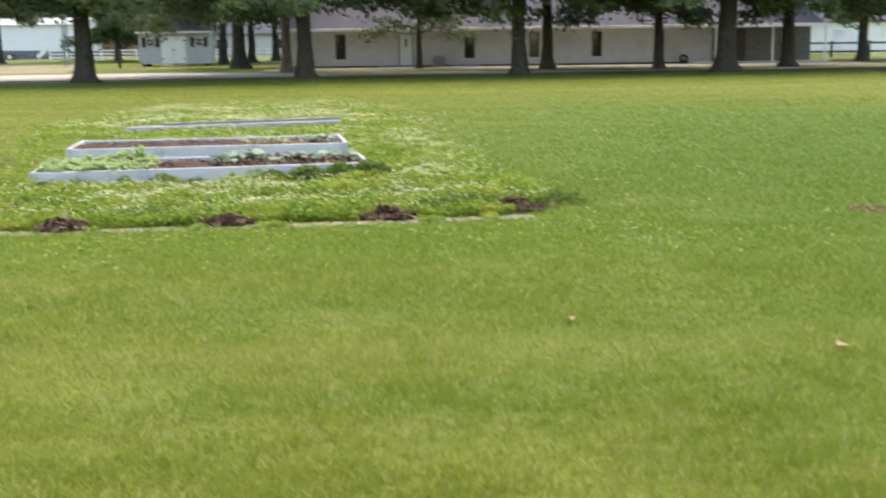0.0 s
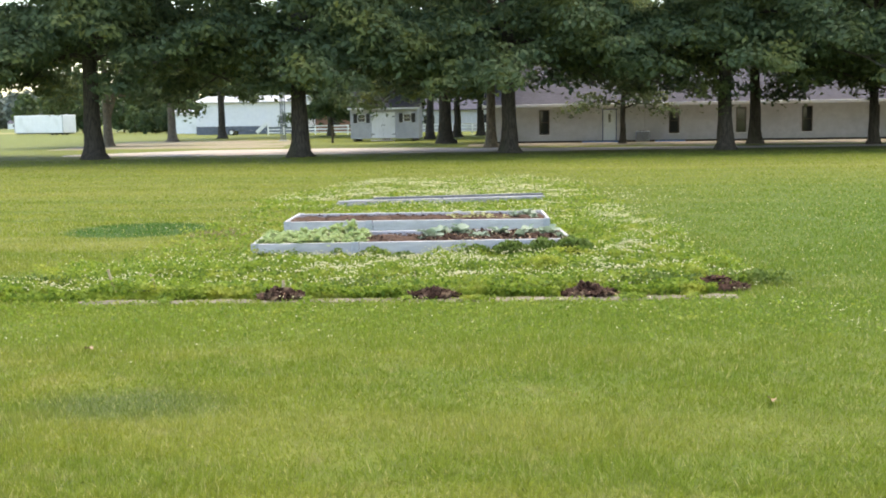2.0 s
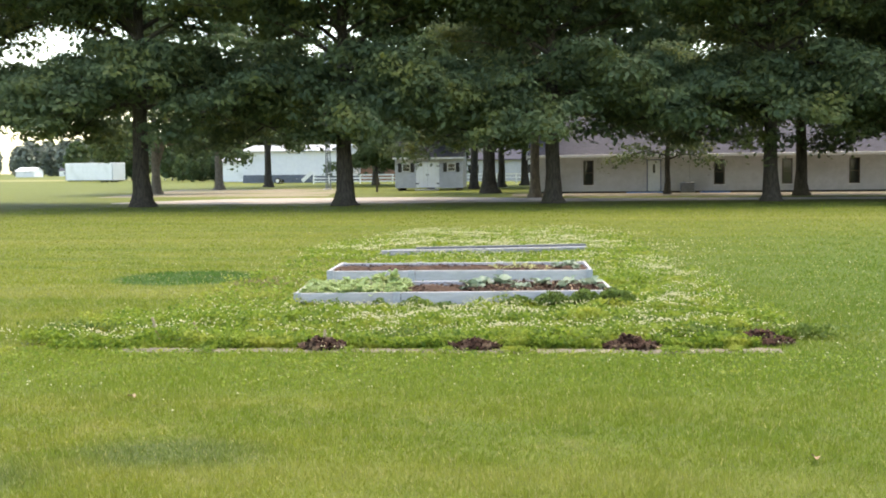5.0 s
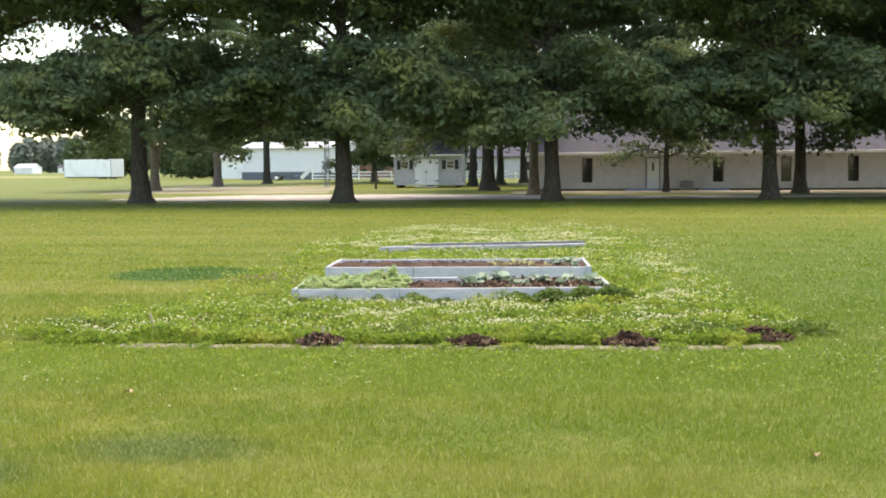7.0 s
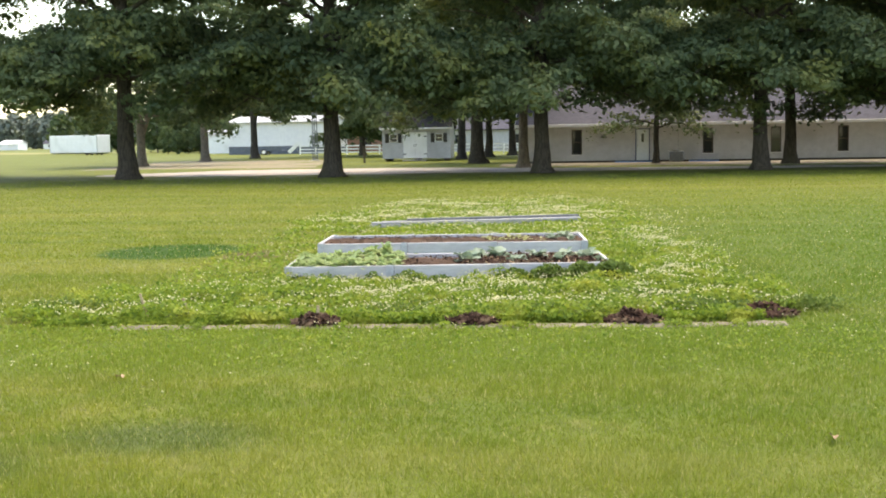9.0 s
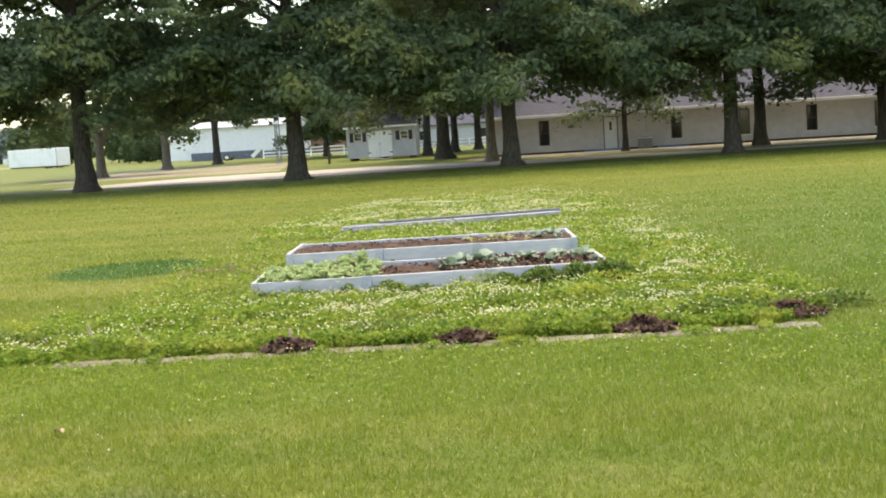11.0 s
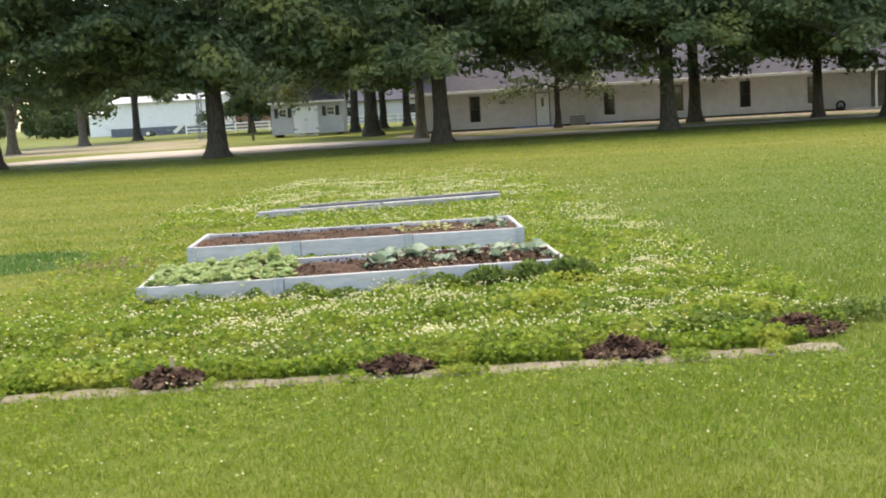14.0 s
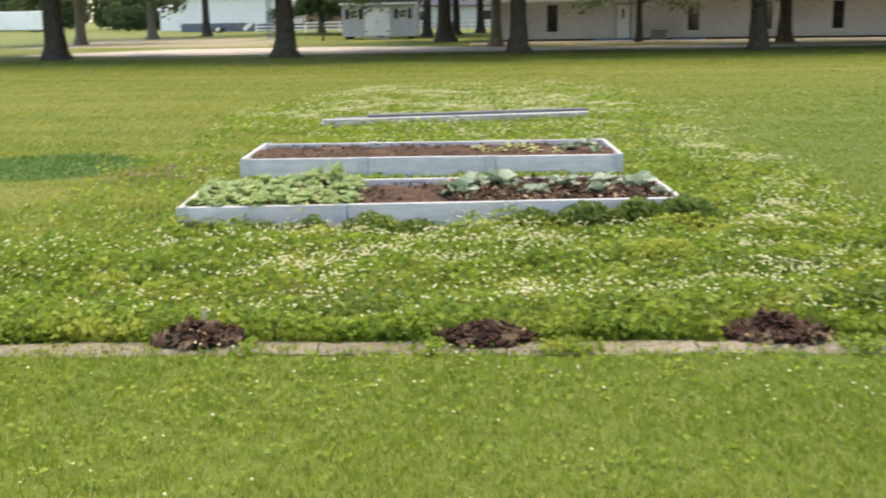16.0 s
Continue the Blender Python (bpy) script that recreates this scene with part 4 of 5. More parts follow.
def raised_bed(m, long, deep, top, label, seed):
    rng = random.Random(seed)
    bed = thing("raised_bed", m, label, "raised bed", "raised garden beds")
    n = 3
    w = long / n
    for k in range(n):
        for y in (0.0, deep - 0.04):
            dz = rng.uniform(-0.006, 0.006)
            part("board", boxed(k * w + 0.004, (k + 1) * w - 0.004, y, y + 0.04, -0.02, top + dz, 0.004), M_BOARD, bed)
    for x in (0.002, long - 0.042):
        part("end_board", boxed(x, x + 0.04, 0.042, deep - 0.042, -0.02, top + rng.uniform(-0.005, 0.005), 0.004), M_BOARD, bed)
    for k in range(n + 1):
        for y, s in ((0.0, -1), (deep, 1)):
            x = min(max(k * w, 0.045), long - 0.045) - (0.045 if 0 < k < n else 0)
            part("bracket", boxed(x - 0.045, x + 0.045, *( (y - 0.022, y - 0.002) if s < 0 else (y + 0.002, y + 0.022)), -0.02, top + 0.004, 0.003), M_BRACKET, bed)
    # soil, a little sunken and lumpy
    nx, ny = 90, 32
    gx, gy = np.meshgrid(np.linspace(0.045, long - 0.045, nx), np.linspace(0.045, deep - 0.045, ny), indexing="ij")
    fx, fy = gx.ravel(), gy.ravel()
    gz = top - 0.055 + 0.03 * (patchy(fx, fy, 0.5, seed) - 0.5) + 0.018 * (patchy(fx, fy, 0.09, seed + 1) - 0.5) + 0.03 * np.sin(np.pi * fy / deep)
    i = np.arange(nx - 1)[:, None] * ny + np.arange(ny - 1)[None, :]
    faces = np.stack([i, i + ny, i + ny + 1, i + 1], -1).reshape(-1, 4)
    solo("soil", np_mesh("soil", np.stack([fx, fy, gz], 1), faces, M_SOIL, True), "dark reddish-brown garden soil filling a raised bed", "soil", kind="stuff", m=m)
    # crumbs of soil
    nr = np.random.RandomState(seed)
    cx, cy = nr.uniform(0.06, long - 0.06, 1500), nr.uniform(0.06, deep - 0.06, 1500)
    v, f = cards(np.stack([cx, cy, np.full(1500, top - 0.03) + nr.uniform(-0.01, 0.012, 1500)], 1), 0.026, 0.6, nr, 0.9, 0.3)
    solo("soil_crumbs", np_mesh("soil_crumbs", v, f, M_SOIL), "loose brown crumbs of garden soil", "soil", kind="stuff", m=m)


raised_bed(BED_A, 3.66, 1.3, 0.2, "low grey board raised bed planted with greens", 3)
raised_bed(BED_B, 3.66, 1.4, 0.2, "low grey board raised bed of mostly bare soil", 4)


def leaf_mesh(long, wide, cup, material, seed):
    """One broad ruffled leaf that rises from its stalk and curls at the tip."""
    rng = random.Random(seed)
    verts, faces = [], []
    for i in range(6):
        q = i / 5
        w = wide * (0.12, 0.6, 0.95, 1.0, 0.75, 0.2)[i] * 0.5
        for j in (-1, -0.5, 0, 0.5, 1):
            ruff = rng.uniform(-0.17, 0.17) * wide * abs(j)
            verts.append((long * q, w * j, -0.3 * long * q * q + cup * abs(j) * w + ruff))
    for i in range(5):
        for j in range(4):
            a = i * 5 + j
            faces.append((a, a + 5, a + 6, a + 1))
    return np_mesh("leaf", verts, faces, material, True)


def plant(name, m, shapes, n, rise, rng, label, group=""):
    """A rosette of n leaves, outer ones flat, inner ones upright."""
    p = thing(name, m, label, "plant", group)
    for k in range(n):
        f = k / n
        under("leaf", shapes[rng.randrange(len(shapes))], p, m=pose(0, 0, 0.01 + 0.03 * f, 0, -(rise * (0.3 + 1.0 * f) + rng.uniform(-18, 18)), k * 137.5 + rng.uniform(-20, 20))
              @ Matrix.Diagonal([1 - 0.3 * f + rng.uniform(-0.12, 0.12)] * 3 + [1]))


def plants():
    rng = random.Random(8)
    greens = [leaf_mesh(0.1, 0.085, 0.55, M_LETTUCE, s) for s in range(5)]
    for i in range(8):
        for j in range(7):
            u, v = 0.13 + i * 0.155 + rng.uniform(-0.06, 0.06), 0.12 + j * 0.175 + rng.uniform(-0.06, 0.06)
            tall = 1.0 + (0.7 if i in (5, 6) and j > 4 else 0) + rng.uniform(-0.2, 0.25)
            plant("lettuce", BED_A @ pose(u, v, 0.15) @ Matrix.Diagonal((tall ** 0.4, tall ** 0.4, tall * 1.05, 1)), greens, 17, 58, rng,
                  "bright light-green leafy lettuce crowded in a raised bed", "lettuces in the raised bed")
    blue = [leaf_mesh(0.165, 0.15, 0.25, M_CABBAGE, 40 + s) for s in range(4)]
    for u, v, s in ((2.05, 0.55, 1.2), (2.18, 0.95, 0.95), (2.42, 0.85, 1.2), (2.62, 0.5, 0.85), (2.86, 0.75, 1.1), (3.1, 0.45, 0.85), (3.22, 0.9, 1.0), (3.45, 0.7, 1.15), (3.55, 0.3, 0.75)):
        plant("cabbage_plant", BED_A @ pose(u, v, 0.15, 0, 0, rng.uniform(0, 360)) @ Matrix.Diagonal((s, s, s * 1.05, 1)), blue, 13, 42, rng,
              "blue-green young cabbage plant mulched with bark", "cabbages in the raised bed")
    for u, v, s in ((3.2, 0.75, 0.8), (3.4, 0.95, 0.9), (3.48, 0.55, 0.6)):
        plant("cabbage_plant", BED_B @ pose(u, v, 0.15, 0, 0, rng.uniform(0, 360)) @ Matrix.Diagonal((s, s, s, 1)), blue, 12, 45, rng, "small pale green cabbage plant in bare soil")
    pale = [leaf_mesh(0.13, 0.06, 0.2, M_PALE, 60 + s) for s in range(3)]
    for u, v, s in ((2.32, 0.8, 1.0), (2.46, 0.55, 0.9), (2.6, 0.75, 1.2), (2.75, 0.95, 1.0), (2.85, 0.6, 0.9), (3.05, 0.5, 0.9)):
        plant("seedling", BED_B @ pose(u, v, 0.155, 0, 0, rng.uniform(0, 360)) @ Matrix.Diagonal((s, s, s, 1)), pale, 7, 30, rng, "pale yellowish wilted seedling in bare soil", "seedlings in the far bed")


plants()


def chips(name, count, place, long, material, seed, label, category="mulch", parent=None):
    """Slivers of bark strewn at places."""
    nr = np.random.RandomState(seed)
    pos = place(nr, count)
    L = nr.uniform(0.4, 1.3, count) * long
    az, tl = nr.uniform(0, 2 * np.pi, count), nr.normal(0, 0.5, count)
    d = np.stack([np.cos(az) * np.cos(tl), np.sin(az) * np.cos(tl), np.sin(tl)], 1) * L[:, None] * 0.5
    s = np.stack([-np.sin(az), np.cos(az), nr.normal(0, 0.5, count)], 1) * (L * nr.uniform(0.12, 0.3, count))[:, None]
    u = np.array([[0, 0, 1.0]]) * (L * 0.16)[:, None]
    V = np.stack([pos - d - s, pos + d - s, pos + d + s, pos - d + s, pos + u - d * 0.8, pos + u + d * 0.8], 1).reshape(-1, 3)
    b = np.arange(count)[:, None] * 6
    F = np.concatenate([b + [0, 1, 5], b + [0, 5, 4], b + [2, 3, 4], b + [2, 4, 5], b + [1, 2, 5], b + [3, 0, 4]], 0)
    me = np_mesh(name, V, F, material)
    if parent:
        ob = under(name, me, parent)
        ob["kind"] = "stuff"
        return ob
    return solo(name, me, label, category, kind="stuff")


def bed_mulch(nr, n):
    u, v = 1.95 + 1.65 * nr.uniform(0, 1, n) ** 0.8, nr.uniform(0.08, 1.2, n)
    c, s = math.cos(radians(4.6)), math.sin(radians(4.6))
    return np.stack([-1.27 + u * c - v * s, 12.3 + u * s + v * c, 0.165 + nr.uniform(0, 0.05, n)], 1)


chips("bed_mulch", 2400, bed_mulch, 0.045, M_MULCH, 21, "dark shredded bark mulch round the cabbage plants")
chips("pale_mulch", 160, bed_mulch, 0.05, M_CHIP_PALE, 22, "pale wood chips among the dark mulch")


def mulch_pile(x, y, rx, ry, high, seed, stake):
    p = thing("mulch_pile", pose(x, y, 0), "small heap of dark brown bark mulch on the edging", "mulch pile", "mulch heaps along the edging")
    nr = np.random.RandomState(seed)
    lumps = [(nr.uniform(-0.5, 0.5) * rx, nr.uniform(-0.35, 0.35) * ry, nr.uniform(0.55, 1.0)) for _ in range(4)]

    def rise(x, y):
        h = np.max([k * np.exp(-((x - a) / (rx * 0.45)) ** 2 - ((y - b) / (ry * 0.55)) ** 2) for a, b, k in lumps], axis=0)
        return high * h * np.clip(1.6 - 1.6 * np.hypot(x / rx, y / ry), 0, 1) ** 0.5

    n, rings = 30, 9
    a, q = np.meshgrid(np.arange(n) * 2 * np.pi / n, np.arange(1, rings + 1) / rings)
    w = q * (1 + 0.2 * np.sin(a * 3 + seed) + 0.12 * np.sin(a * 5 + seed * 2))
    px, py = (np.cos(a) * rx * w).ravel(), (np.sin(a) * ry * w).ravel()
    pz = rise(px, py) + nr.uniform(-0.006, 0.01, len(px)) - 0.015 * (q.ravel() == 1)
    verts = np.concatenate([[(0, 0, float(rise(np.zeros(1), np.zeros(1))[0]))], np.stack([px, py, pz], 1)])
    tri = [(0, 1 + k, 1 + (k + 1) % n) for k in range(n)]
    for i in range(rings - 1):
        for k in range(n):
            a, b = 1 + i * n + k, 1 + i * n + (k + 1) % n
            tri += [(a, a + n, b), (b, a + n, b + n)]
    under("mound", np_mesh("mound", verts, tri, M_MULCH), p)

    def place(r, c):
        q, a = np.sqrt(r.uniform(0, 1.35, c)) * np.where(r.uniform(0, 1, c) < 0.08, 1.25, 1.0), r.uniform(0, 2 * np.pi, c)
        x, y = np.cos(a) * rx * q, np.sin(a) * ry * q
        return np.stack([x, y, rise(x, y) + r.uniform(0.002, 0.045, c)], 1)

    chips("loose_bark", 1300, place, 0.062, M_MULCH, seed, "", parent=p)
    c = chips("pale_bark", 60, place, 0.038, M_CHIP_PALE, seed + 5, "", parent=p)
    c["label"] = "pale split wood chips"
    if stake:
        part("stake", boxed(-0.012, 0.012, -0.009, 0.009, 0.02, high + 0.11, 0.003), M_STAKE, p, "short raw wood stake", pose(0.0, 0.07, 0, stake, stake * 0.6, 20))


mulch_pile(-0.36, 9.47, 0.165, 0.12, 0.058, 71, 5)
mulch_pile(1.01, 9.5, 0.16, 0.12, 0.058, 72, 0)
mulch_pile(2.37, 9.58, 0.185, 0.14, 0.085, 73, 0)
mulch_pile(3.55, 9.95, 0.21, 0.15, 0.07, 74, 0)


# weathered edging stones set in a line
def edging():
    e = thing("garden_edging", pose(0, 0, 0), "line of weathered tan edging stones sunk in grass", "edging", kind="structure")
    rng = random.Random(12)
    x = -2.15
    k = 0
    while x < 3.35:
        long = rng.uniform(0.36, 0.5)
        y = 9.38 + 0.02 * x + 0.05 * max(0, x - 2.2) ** 2 + rng.uniform(-0.015, 0.015)
        bm = boxed(-long / 2 + 0.005, long / 2 - 0.005, -0.1, 0.12, -0.05, 0.014)
        bmesh.ops.subdivide_edges(bm, edges=bm.edges[:], cuts=5, use_grid_fill=True)
        for v in bm.verts:
            rim = abs(v.co.y - 0.01) / 0.11
            w = noise.noise(Vector((x * 3 + v.co.x * 9, v.co.y * 3, k * 0.7)))
            v.co.y += w * 0.05 * rim + rng.uniform(-0.006, 0.006)
            v.co.x += rng.uniform(-0.004, 0.004)
            if v.co.z > 0:
                v.co.z += noise.noise(Vector((x * 7 + v.co.x * 14, v.co.y * 14, 3))) * 0.01 - 0.012 * rim ** 3
        part("stone", bm, M_STONE, e, m=pose(x + long / 2, y, 0, 0, rng.uniform(-1, 1), rng.uniform(-2, 3)))
        x += long
        k += 1


edging()
for x, y, tall, a in ((-1.95, 9.75, 0.26, -14), (-1.6, 9.9, 0.2, -20)):
    s = thing("garden_stake", pose(x, y, 0, 4, a, 0), "thin pale wooden stake leaning in clover", "stake")
    part("stick", boxed(-0.012, 0.012, -0.008, 0.008, -0.03, tall, 0.003), M_STAKE, s)


# dry leaves on the lawn
for x, y, a in ((4.25, 4.85, 20), (3.1, 5.6, 80), (-1.2, 7.1, 140)):
    me = leaf_mesh(0.09, 0.05, 0.5, M_CHIP_PALE, int(a))
    solo("dry_leaf", me, "small pale dry leaf curled on the grass", "leaf", m=pose(x, y, 0.03, 10, -12, a))


# flat stack of spare boards
def board_stack():
    s = thing("board_stack", pose(-1.52, 20.4, 0, 0, 0, 14.5), "stack of spare grey bed boards lying in clover", "board stack")
    rng = random.Random(4)
    layers = [(0.0, 3.75, 0.0, 0.2, 0.02, 0.062, M_BOARD_STACK), (0.08, 3.95, 0.23, 0.43, 0.02, 0.062, M_BOARD_STACK), (0.03, 1.95, 0.02, 0.21, 0.066, 0.108, M_BOARD_STACK),
              (1.98, 3.92, 0.0, 0.19, 0.066, 0.108, M_BOARD_STACK), (0.25, 3.96, 0.24, 0.44, 0.066, 0.108, M_BOARD_DARK), (0.7, 3.94, 0.16, 0.34, 0.112, 0.146, M_BOARD_DARK)]
    for x0, x1, y0, y1, z0, z1, mt in layers:
        part("board", boxed(x0, x1, y0, y1, z0, z1, 0.004), mt, s, "dark grey board" if mt is M_BOARD_DARK else "", pose(0, 0, 0, 0, 0, rng.uniform(-0.4, 0.4)))
    for x in (0.5, 3.4):
        part("bearer", boxed(x, x + 0.09, -0.02, 0.46, -0.02, 0.018), M_POST, s)


board_stack()


# ------------------------------------------------------------ clover, weeds, grass
CLOVER = [(-3.3, 9.62), (-3.1, 10.6), (-2.75, 12.5), (-3.0, 16.5), (-3.0, 22), (-2.6, 26), (-1.6, 29.5), (2.0, 30), (3.0, 27), (3.3, 22), (3.6, 17), (3.85, 13), (4.0, 10.8), (3.85, 9.8), (2.0, 9.47), (-1, 9.43)]


def in_bed(x, y):
    """Points that fall within one of the beds, the board stack or a mulch heap."""
    hit = np.zeros(len(x), bool)
    for x0, y0, a, L, D in ((-1.27, 12.3, 4.6, 3.66, 1.3), (-1.46, 15.16, 2.6, 3.66, 1.4), (-1.52, 20.4, 14.5, 4.0, 0.46)):
        c, s = math.cos(radians(a)), math.sin(radians(a))
        u, v = (x - x0) * c + (y - y0) * s, -(x - x0) * s + (y - y0) * c
        hit |= (u > -0.03) & (u < L + 0.03) & (v > -0.03) & (v < D + 0.03)
    for px, py, rx, ry in ((-0.37, 9.47, 0.23, 0.15), (1.02, 9.5, 0.24, 0.15), (2.38, 9.58, 0.29, 0.19), (3.55, 9.95, 0.3, 0.19)):
        hit |= ((x - px) / rx) ** 2 + ((y - py) / ry) ** 2 < 1
    return hit


def overgrown(x):
    """Stretches of the edging that the grass has closed over."""
    return (np.abs(x - 1.36) < 0.12) | (np.abs(x - 2.72) < 0.1) | (np.abs(x - 3.25) < 0.06) | (np.abs(x + 1.35) < 0.05)


def on_stones(x, y):
    line = 9.38 + 0.02 * x + 0.05 * np.maximum(0, x - 2.2) ** 2
    return (x > -2.2) & (x < 3.75) & ~overgrown(x) & (np.abs(y - line + 0.02) < 0.12 - 0.19 * patchy(x, y, 0.35, 77) - 0.05 * patchy(x, y, 0.1, 78)) & (np.random.RandomState(len(x)).uniform(0, 1, len(x)) > 0.08)


def strewn(nr, n, x0, x1, y0, y1):
    return nr.uniform(x0, x1, n), nr.uniform(y0, y1, n)


def clumpy(x, y, size, seed):
    """Smooth value noise from 0 to 1 with no direction of its own."""
    grid = np.random.RandomState(seed).uniform(0, 1, (256, 256))
    u, v = (0.8 * x + 0.6 * y) / size + 60, (0.8 * y - 0.6 * x) / size + 60
    i, j = np.floor(u).astype(int), np.floor(v).astype(int)
    p, q = u - i, v - j
    p, q = p * p * (3 - 2 * p), q * q * (3 - 2 * q)
    i0, i1, j0, j1 = i % 256, (i + 1) % 256, j % 256, (j + 1) % 256
    return (grid[i0, j0] * (1 - p) + grid[i1, j0] * p) * (1 - q) + (grid[i0, j1] * (1 - p) + grid[i1, j1] * p) * q


def mound(x, y):
    """How high the clover stands, 0 to 1: rounded cushions of two sizes."""
    return np.clip(1.5 * (0.5 * clumpy(x, y, 0.55, 7) + 0.5 * clumpy(x, y, 0.22, 8)) - 0.22, 0.05, 1)


def cramped(x, y):
    """The trodden gap between the two beds."""
    return (x > -1.5) & (x < 2.25) & (y > 13.4) & (y < 15.6)


def thin(x, y):
    """Where the lawn takes over beside the beds and the clover is sparse and short."""
    return (x < -1.4) & (y > 11.7) & (y < 19.5)


def clover():
    nr = np.random.RandomState(90)
    Vs, Fs, count = [], [], 0
    for y0, y1, dens, size, lift in ((7.4, 9.42, 900, 0.024, 0.022), (9.42, 12.4, 3000, 0.036, 0.17), (12.4, 17, 1700, 0.044, 0.15), (17, 32, 460, 0.055, 0.075)):
        n = int((y1 - y0) * 9 * dens)
        x, y = strewn(nr, n, -4.2, 4.8, y0, y1)
        soft = (0.3 + 0.03 * np.maximum(0, y - 12)) * (clumpy(x, y, 0.7, 5) - 0.5) + nr.normal(0, 0.015, n) * np.maximum(0, y - 12)
        front = (y < 9.4) & (nr.uniform(0, 1, n) < np.clip((y - 7.4) / 1.5, 0, 1))
        keep = (front | inside(CLOVER, x + soft, y + soft * 0.5)) & ~in_bed(x, y) & ~on_stones(x, y)
        keep &= nr.uniform(0, 1, n) < (0.4 + 0.6 * clumpy(x, y, 0.6, 6)) * np.clip((33 - y) / 12, 0.1, 1) * np.where(thin(x, y), 0.22, 1.0)
        x, y = x[keep], y[keep]
        z = (0.02 + lift * np.where(thin(x, y) | cramped(x, y), 0.25, 1.0) * mound(x, y)) * nr.uniform(0.15, 1.0, len(x)) ** 0.7
        v, f = cards(np.stack([x, y, z], 1), size * nr.uniform(0.65, 1.35, len(x)), 0.55, nr, 0.85, 0.12)
        Vs.append(v), Fs.append(f + count)
        count += len(v)
    # leafy front rim standing up behind the edging
    n = 9000
    x = nr.uniform(-2.9, 3.5, n)
    y = 9.47 + 0.02 * x + 0.05 * np.maximum(0, x - 2.2) ** 2 + np.abs(nr.normal(0, 0.1, n))
    keep = ~in_bed(x, y) & (nr.uniform(0, 1, n) < 0.35 + 0.65 * clumpy(x, y, 0.3, 9))
    x, y = x[keep], y[keep]
    z = 0.01 + nr.uniform(0, 1, len(x)) * (0.05 + 0.08 * clumpy(x, y, 0.35, 10)) * np.clip(0.45 + (y - 9.45) * 4, 0.4, 1)
    v, f = cards(np.stack([x, y, z], 1), 0.04, 0.85, nr, 0.75, 0.12)
    Vs.append(v), Fs.append(f + count)
    count += len(v)
    # tufts that close over the edging
    for x, w in ((1.36, 0.11), (2.72, 0.1), (3.25, 0.06), (-1.35, 0.05), (-0.1, 0.03), (0.76, 0.04)):
        n = int(w * 3000)
        p = np.stack([x + nr.normal(0, w * 0.6, n), 9.36 + 0.02 * x + 0.05 * max(0, x - 2.2) ** 2 + nr.uniform(-0.13, 0.1, n), nr.uniform(0.015, 0.045, n)], 1)
        v, f = cards(p, 0.026, 0.45, nr, 0.7, 0.1)
        Vs.append(v), Fs.append(f + count)
        count += len(v)
    solo("clover", np_mesh("clover", np.concatenate(Vs), np.concatenate(Fs), M_CLOVER), "thick low clover growing round the raised beds", "clover", kind="stuff")


clover()


def flowers():
    """White clover heads: many small eight-sided balls."""
    nr = np.random.RandomState(91)
    n = 420000
    x, y = strewn(nr, n, -6.5, 8, 6.5, 33)
    d = np.where(y < 9, 0.004, 0.0015)
    stray = nr.normal(0, 1, n) * np.clip((y - 10) / 10, 0.15, 1.2)
    zone = inside(CLOVER, x + 0.45 * stray, y + 1.3 * stray * (y > 16))
    d[zone] = 0.22
    near = (y > 6.8) & (y < 9.3)
    d[near] = 0.14 * clumpy(x[near], y[near], 0.9, 3) * np.clip((y[near] - 6.6) / 2, 0.05, 1)
    tongue = zone & (y < 12.2)
    d[tongue] = 0.75
    d[zone & (y > 9.9) & (y < 11.4) & (x < 1.2)] = 1.1
    d[zone & (y > 21.5)] = 0.75
    d[(np.hypot(x - 3.75, (y - 11.6) * 0.6) < 0.5)] = 1.0
    d[(x > 3.8) & (x < 6.5) & (y > 9.5) & (y < 24) & ~zone] = 0.02
    d[(y > 9.4) & (y < 11.6) & (x > -4.4) & (x < -2.5) & (np.abs(y - 10.0 - (x + 3.8) * 0.5) < 0.4)] = 0.5
    d[zone & (x > 2.9) & (y > 10.2) & (y < 20)] = 0.6
    d *= np.where(y > 22, np.clip((33 - y) / 9, 0, 1), 1.0)
    d *= 0.02 + 1.9 * clumpy(x, y, 0.7, 14) ** 2 * clumpy(x, y, 0.2, 15) ** 1.5
    d *= np.where(thin(x, y) | cramped(x, y), 0.25, 0.74)
    keep = (nr.uniform(0, 1, n) < d) & ~in_bed(x, y) & ~on_stones(x, y)
    x, y = x[keep], y[keep]
    n = len(x)
    z = np.where(inside(CLOVER, x, y), 0.035 + np.where(y > 17, 0.07, 0.165) * np.where(thin(x, y) | cramped(x, y), 0.25, 1.0) * mound(x, y), 0.03) + nr.uniform(0.0, 0.035, n)
    r = nr.uniform(0.006, 0.0122, n) * np.where(y > 18, 1.25, np.where(y < 9.3, 0.85, 1.0))
    c = np.stack([x, y, z], 1)
    dirs = np.array([(0, 0, 0.8), (1, 0, -0.1), (0.31, 0.95, 0.1), (-0.81, 0.59, -0.1), (-0.81, -0.59, 0.1), (0.31, -0.95, -0.1), (0, 0, -0.7)])
    V = (c[:, None, :] + dirs[None] * r[:, None, None]).reshape(-1, 3)
    b = np.arange(n)[:, None] * 7
    F = np.concatenate([b + t for k in range(5) for t in ([0, 1 + k, 1 + (k + 1) % 5], [6, 1 + (k + 1) % 5, 1 + k])], 0)
    solo("clover_flowers", np_mesh("clover_flowers", V, F, M_FLOWER), "small white clover flower heads scattered over the grass", "flowers", kind="stuff")


flowers()


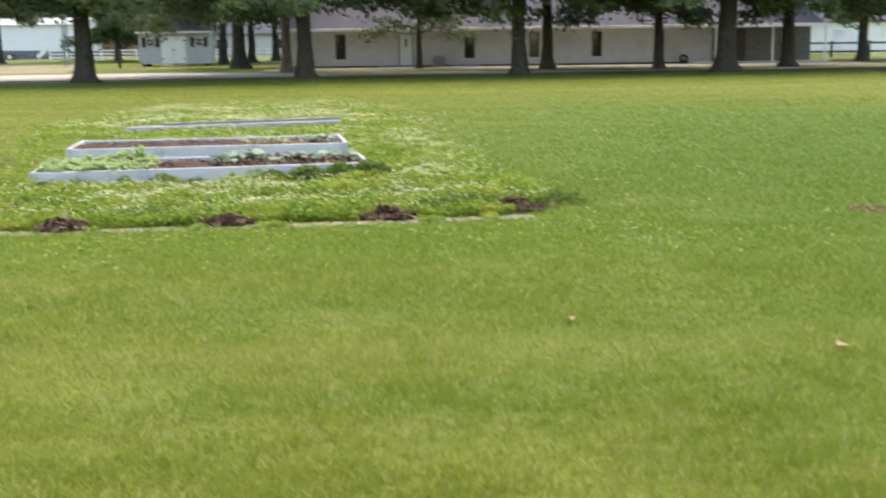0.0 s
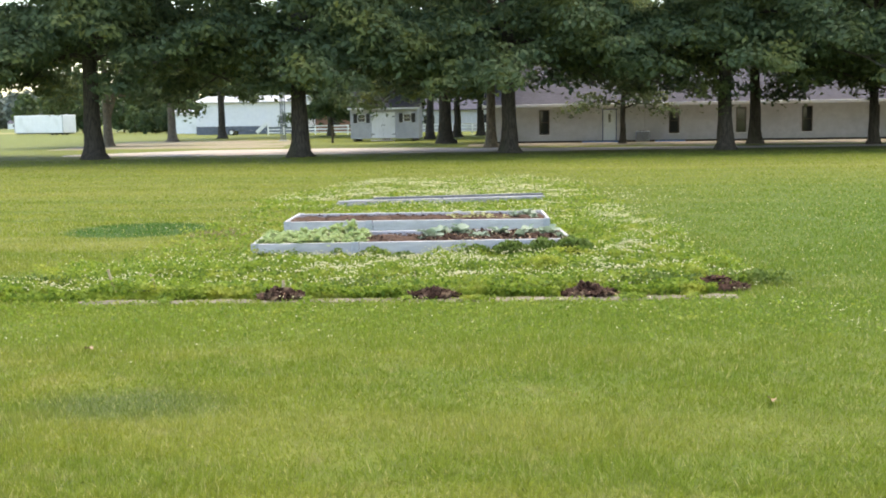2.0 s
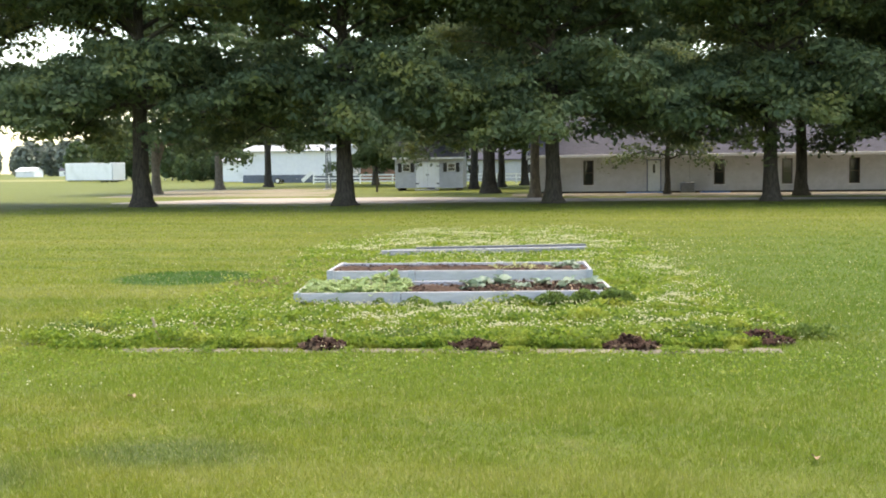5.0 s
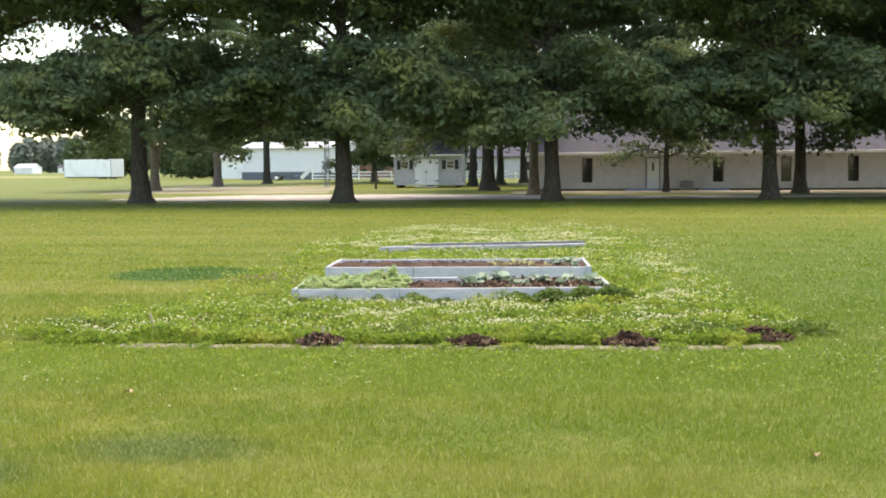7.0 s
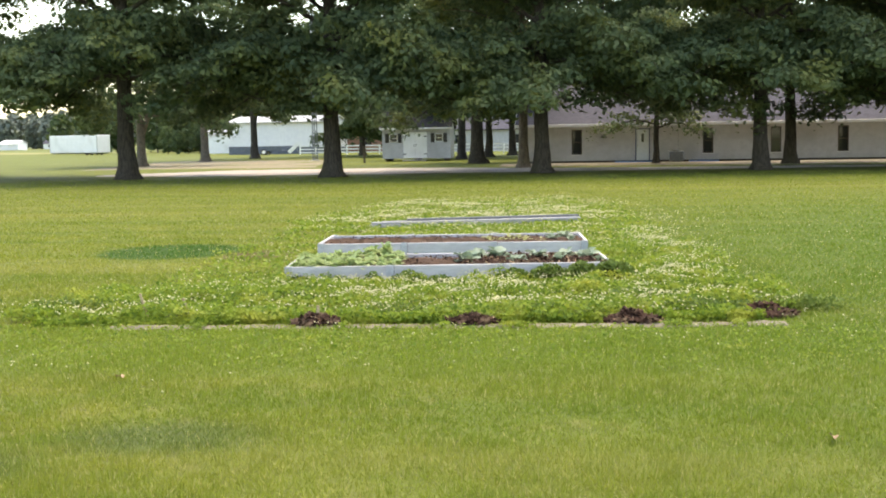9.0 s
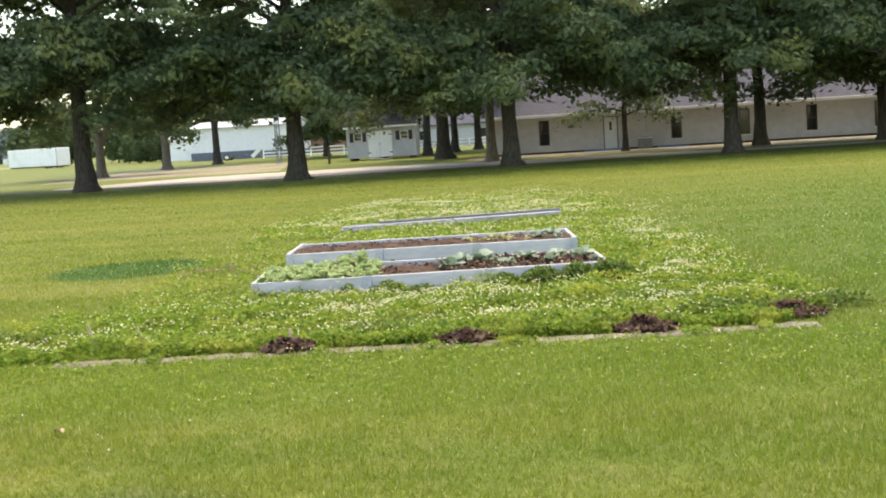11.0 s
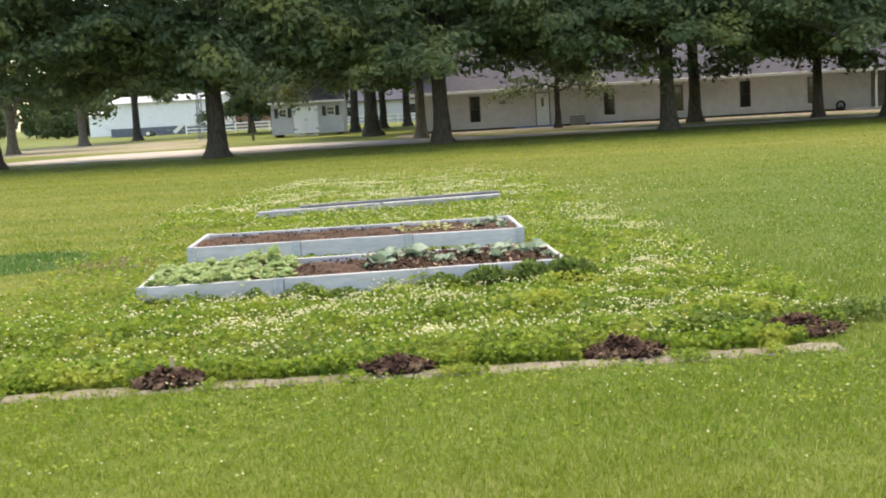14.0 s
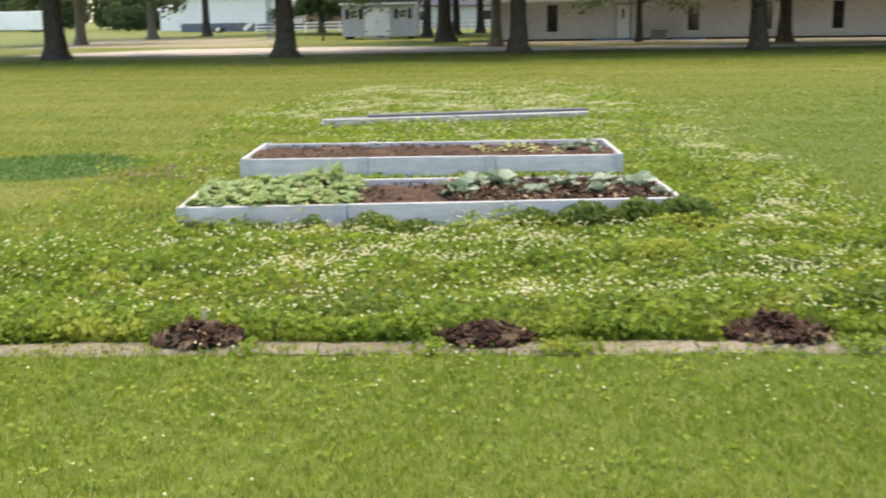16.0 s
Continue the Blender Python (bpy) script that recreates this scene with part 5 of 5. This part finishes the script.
def weeds():
    """Darker weeds against the near bed and round the mulch."""
    nr = np.random.RandomState(92)
    pts = []
    c, s = math.cos(radians(4.6)), math.sin(radians(4.6))
    clumps = [(0.12, 0.5, 0.1, 500), (0.6, 0.55, 0.08, 450), (0.98, 0.16, 0.14, 260), (1.38, 0.3, 0.15, 520), (1.75, 0.2, 0.09, 200), (2.55, 0.35, 0.13, 500), (2.95, 0.4, 0.17, 800),
              (3.3, 0.35, 0.19, 850), (3.6, 0.3, 0.2, 800), (3.75, 0.25, 0.17, 500)]
    for u, w, h, n in clumps:
        n, h = (int(n * 1.1), h * 1.0) if u > 2.4 else (int(n * 0.7), h * 0.85)
        uu = u + nr.normal(0, w * 0.45, n)
        vv = -0.06 - np.abs(nr.normal(0, 0.09, n))
        fall = np.exp(-((uu - u) / (w * 0.7)) ** 2)
        z = h * fall * nr.uniform(0.1, 1.15, n) + 0.01
        pts.append(np.stack([-1.27 + uu * c - vv * s, 12.3 + uu * s + vv * c, z], 1))
    for x, y, n in ((3.0, 9.95, 420), (3.95, 10.15, 420), (-2.9, 10.1, 360), (0.4, 9.8, 160), (1.7, 9.85, 200), (1.5, 11.0, 160), (-0.8, 10.6, 160), (2.6, 10.7, 200)):
        pts.append(np.stack([x + nr.normal(0, 0.22, n), y + np.abs(nr.normal(0, 0.14, n)), nr.uniform(0.02, 0.13, n)], 1))
    p = np.concatenate(pts)
    v, f = cards(p, 0.05, 0.7, nr, 0.55, 0.12)
    solo("weeds", np_mesh("weeds", v, f, M_WEED), "dark green weeds grown up against the bed boards", "weeds", kind="stuff")


weeds()


def grass():
    nr = np.random.RandomState(93)
    Vs, total = [], 0
    for y0, y1, x0, x1, dens, wide, tall in ((2.2, 5.5, -2.4, 5.6, 8400, 0.0052, 0.046), (5.5, 9.6, -4.2, 7.6, 4900, 0.0074, 0.04), (9.6, 15, -7.5, 10.5, 2150, 0.011, 0.043),
                                             (15, 21, -13, 16, 1150, 0.016, 0.038), (21, 31, -15, 18, 560, 0.022, 0.034), (31, 51, -22, 27, 190, 0.034, 0.034)):
        n = int((y1 - y0) * (x1 - x0) * dens)
        x, y = strewn(nr, n, x0, x1, y0, y1)
        keep = ~in_bed(x, y) & ~on_stones(x, y)
        keep &= ~(inside(CLOVER, x, y) & ~thin(x, y) & (nr.uniform(0, 1, n) < 0.55))
        keep &= nr.uniform(0, 1, n) < np.interp(y, (2, 6, 10, 15, 21, 31, 51), (1.7, 1.45, 0.95, 0.55, 0.3, 0.12, 0.05)) / (dens * wide * tall) * np.clip((x - x0) / 1.2, 0, 1) * np.clip((x1 - x) / 1.2, 0, 1) * np.clip((y - 2.1) / 0.8, 0, 1)
        x, y = x[keep], y[keep]
        n = len(x)
        h = tall * nr.uniform(0.45, 1.25, n) * (0.45 + 0.6 * clumpy(x, y, 0.6, 21) + 0.5 * clumpy(x, y, 0.16, 22))
        az, lean = nr.uniform(0, 2 * np.pi, n), np.abs(nr.normal(0.55, 0.4, n))
        face = nr.uniform(0, 2 * np.pi, n)
        w = wide * nr.uniform(0.6, 1.3, n)
        side = np.stack([np.cos(face) * w * 0.5, np.sin(face) * w * 0.5, np.zeros(n)], 1)
        base = np.stack([x, y, np.full(n, -0.002)], 1)
        tip = base + np.stack([np.cos(az) * np.sin(lean) * h, np.sin(az) * np.sin(lean) * h, np.cos(lean) * h], 1)
        Vs.append(np.stack([base - side, base + side, tip], 1).reshape(-1, 3))
    # longer pale tufts that the mower has missed
    n = 70000
    x, y = strewn(nr, n, -2.0, 5.4, 2.4, 5.2)
    keep = nr.uniform(0, 1, n) < 1.4 * np.clip(clumpy(x, y, 0.35, 31) * clumpy(x, y, 0.1, 32) * 2 - 0.35, 0, 1) * np.clip((5.2 - y) / 1.2, 0, 1)
    x, y = x[keep], y[keep]
    n = len(x)
    h, az, lean = nr.uniform(0.045, 0.09, n), nr.uniform(0, 2 * np.pi, n), np.abs(nr.normal(0.8, 0.3, n))
    face, w = nr.uniform(0, 2 * np.pi, n), nr.uniform(0.005, 0.009, n)
    side = np.stack([np.cos(face) * w * 0.5, np.sin(face) * w * 0.5, np.zeros(n)], 1)
    base = np.stack([x, y, np.full(n, -0.002)], 1)
    Vs.append(np.stack([base - side, base + side, base + np.stack([np.cos(az) * np.sin(lean) * h, np.sin(az) * np.sin(lean) * h, np.cos(lean) * h], 1)], 1).reshape(-1, 3))
    V = np.concatenate(Vs)
    F = np.arange(len(V)).reshape(-1, 3)
    solo("grass", np_mesh("grass", V, F, M_BLADE), "short mown yellow-green lawn grass", "grass", kind="stuff")


grass()
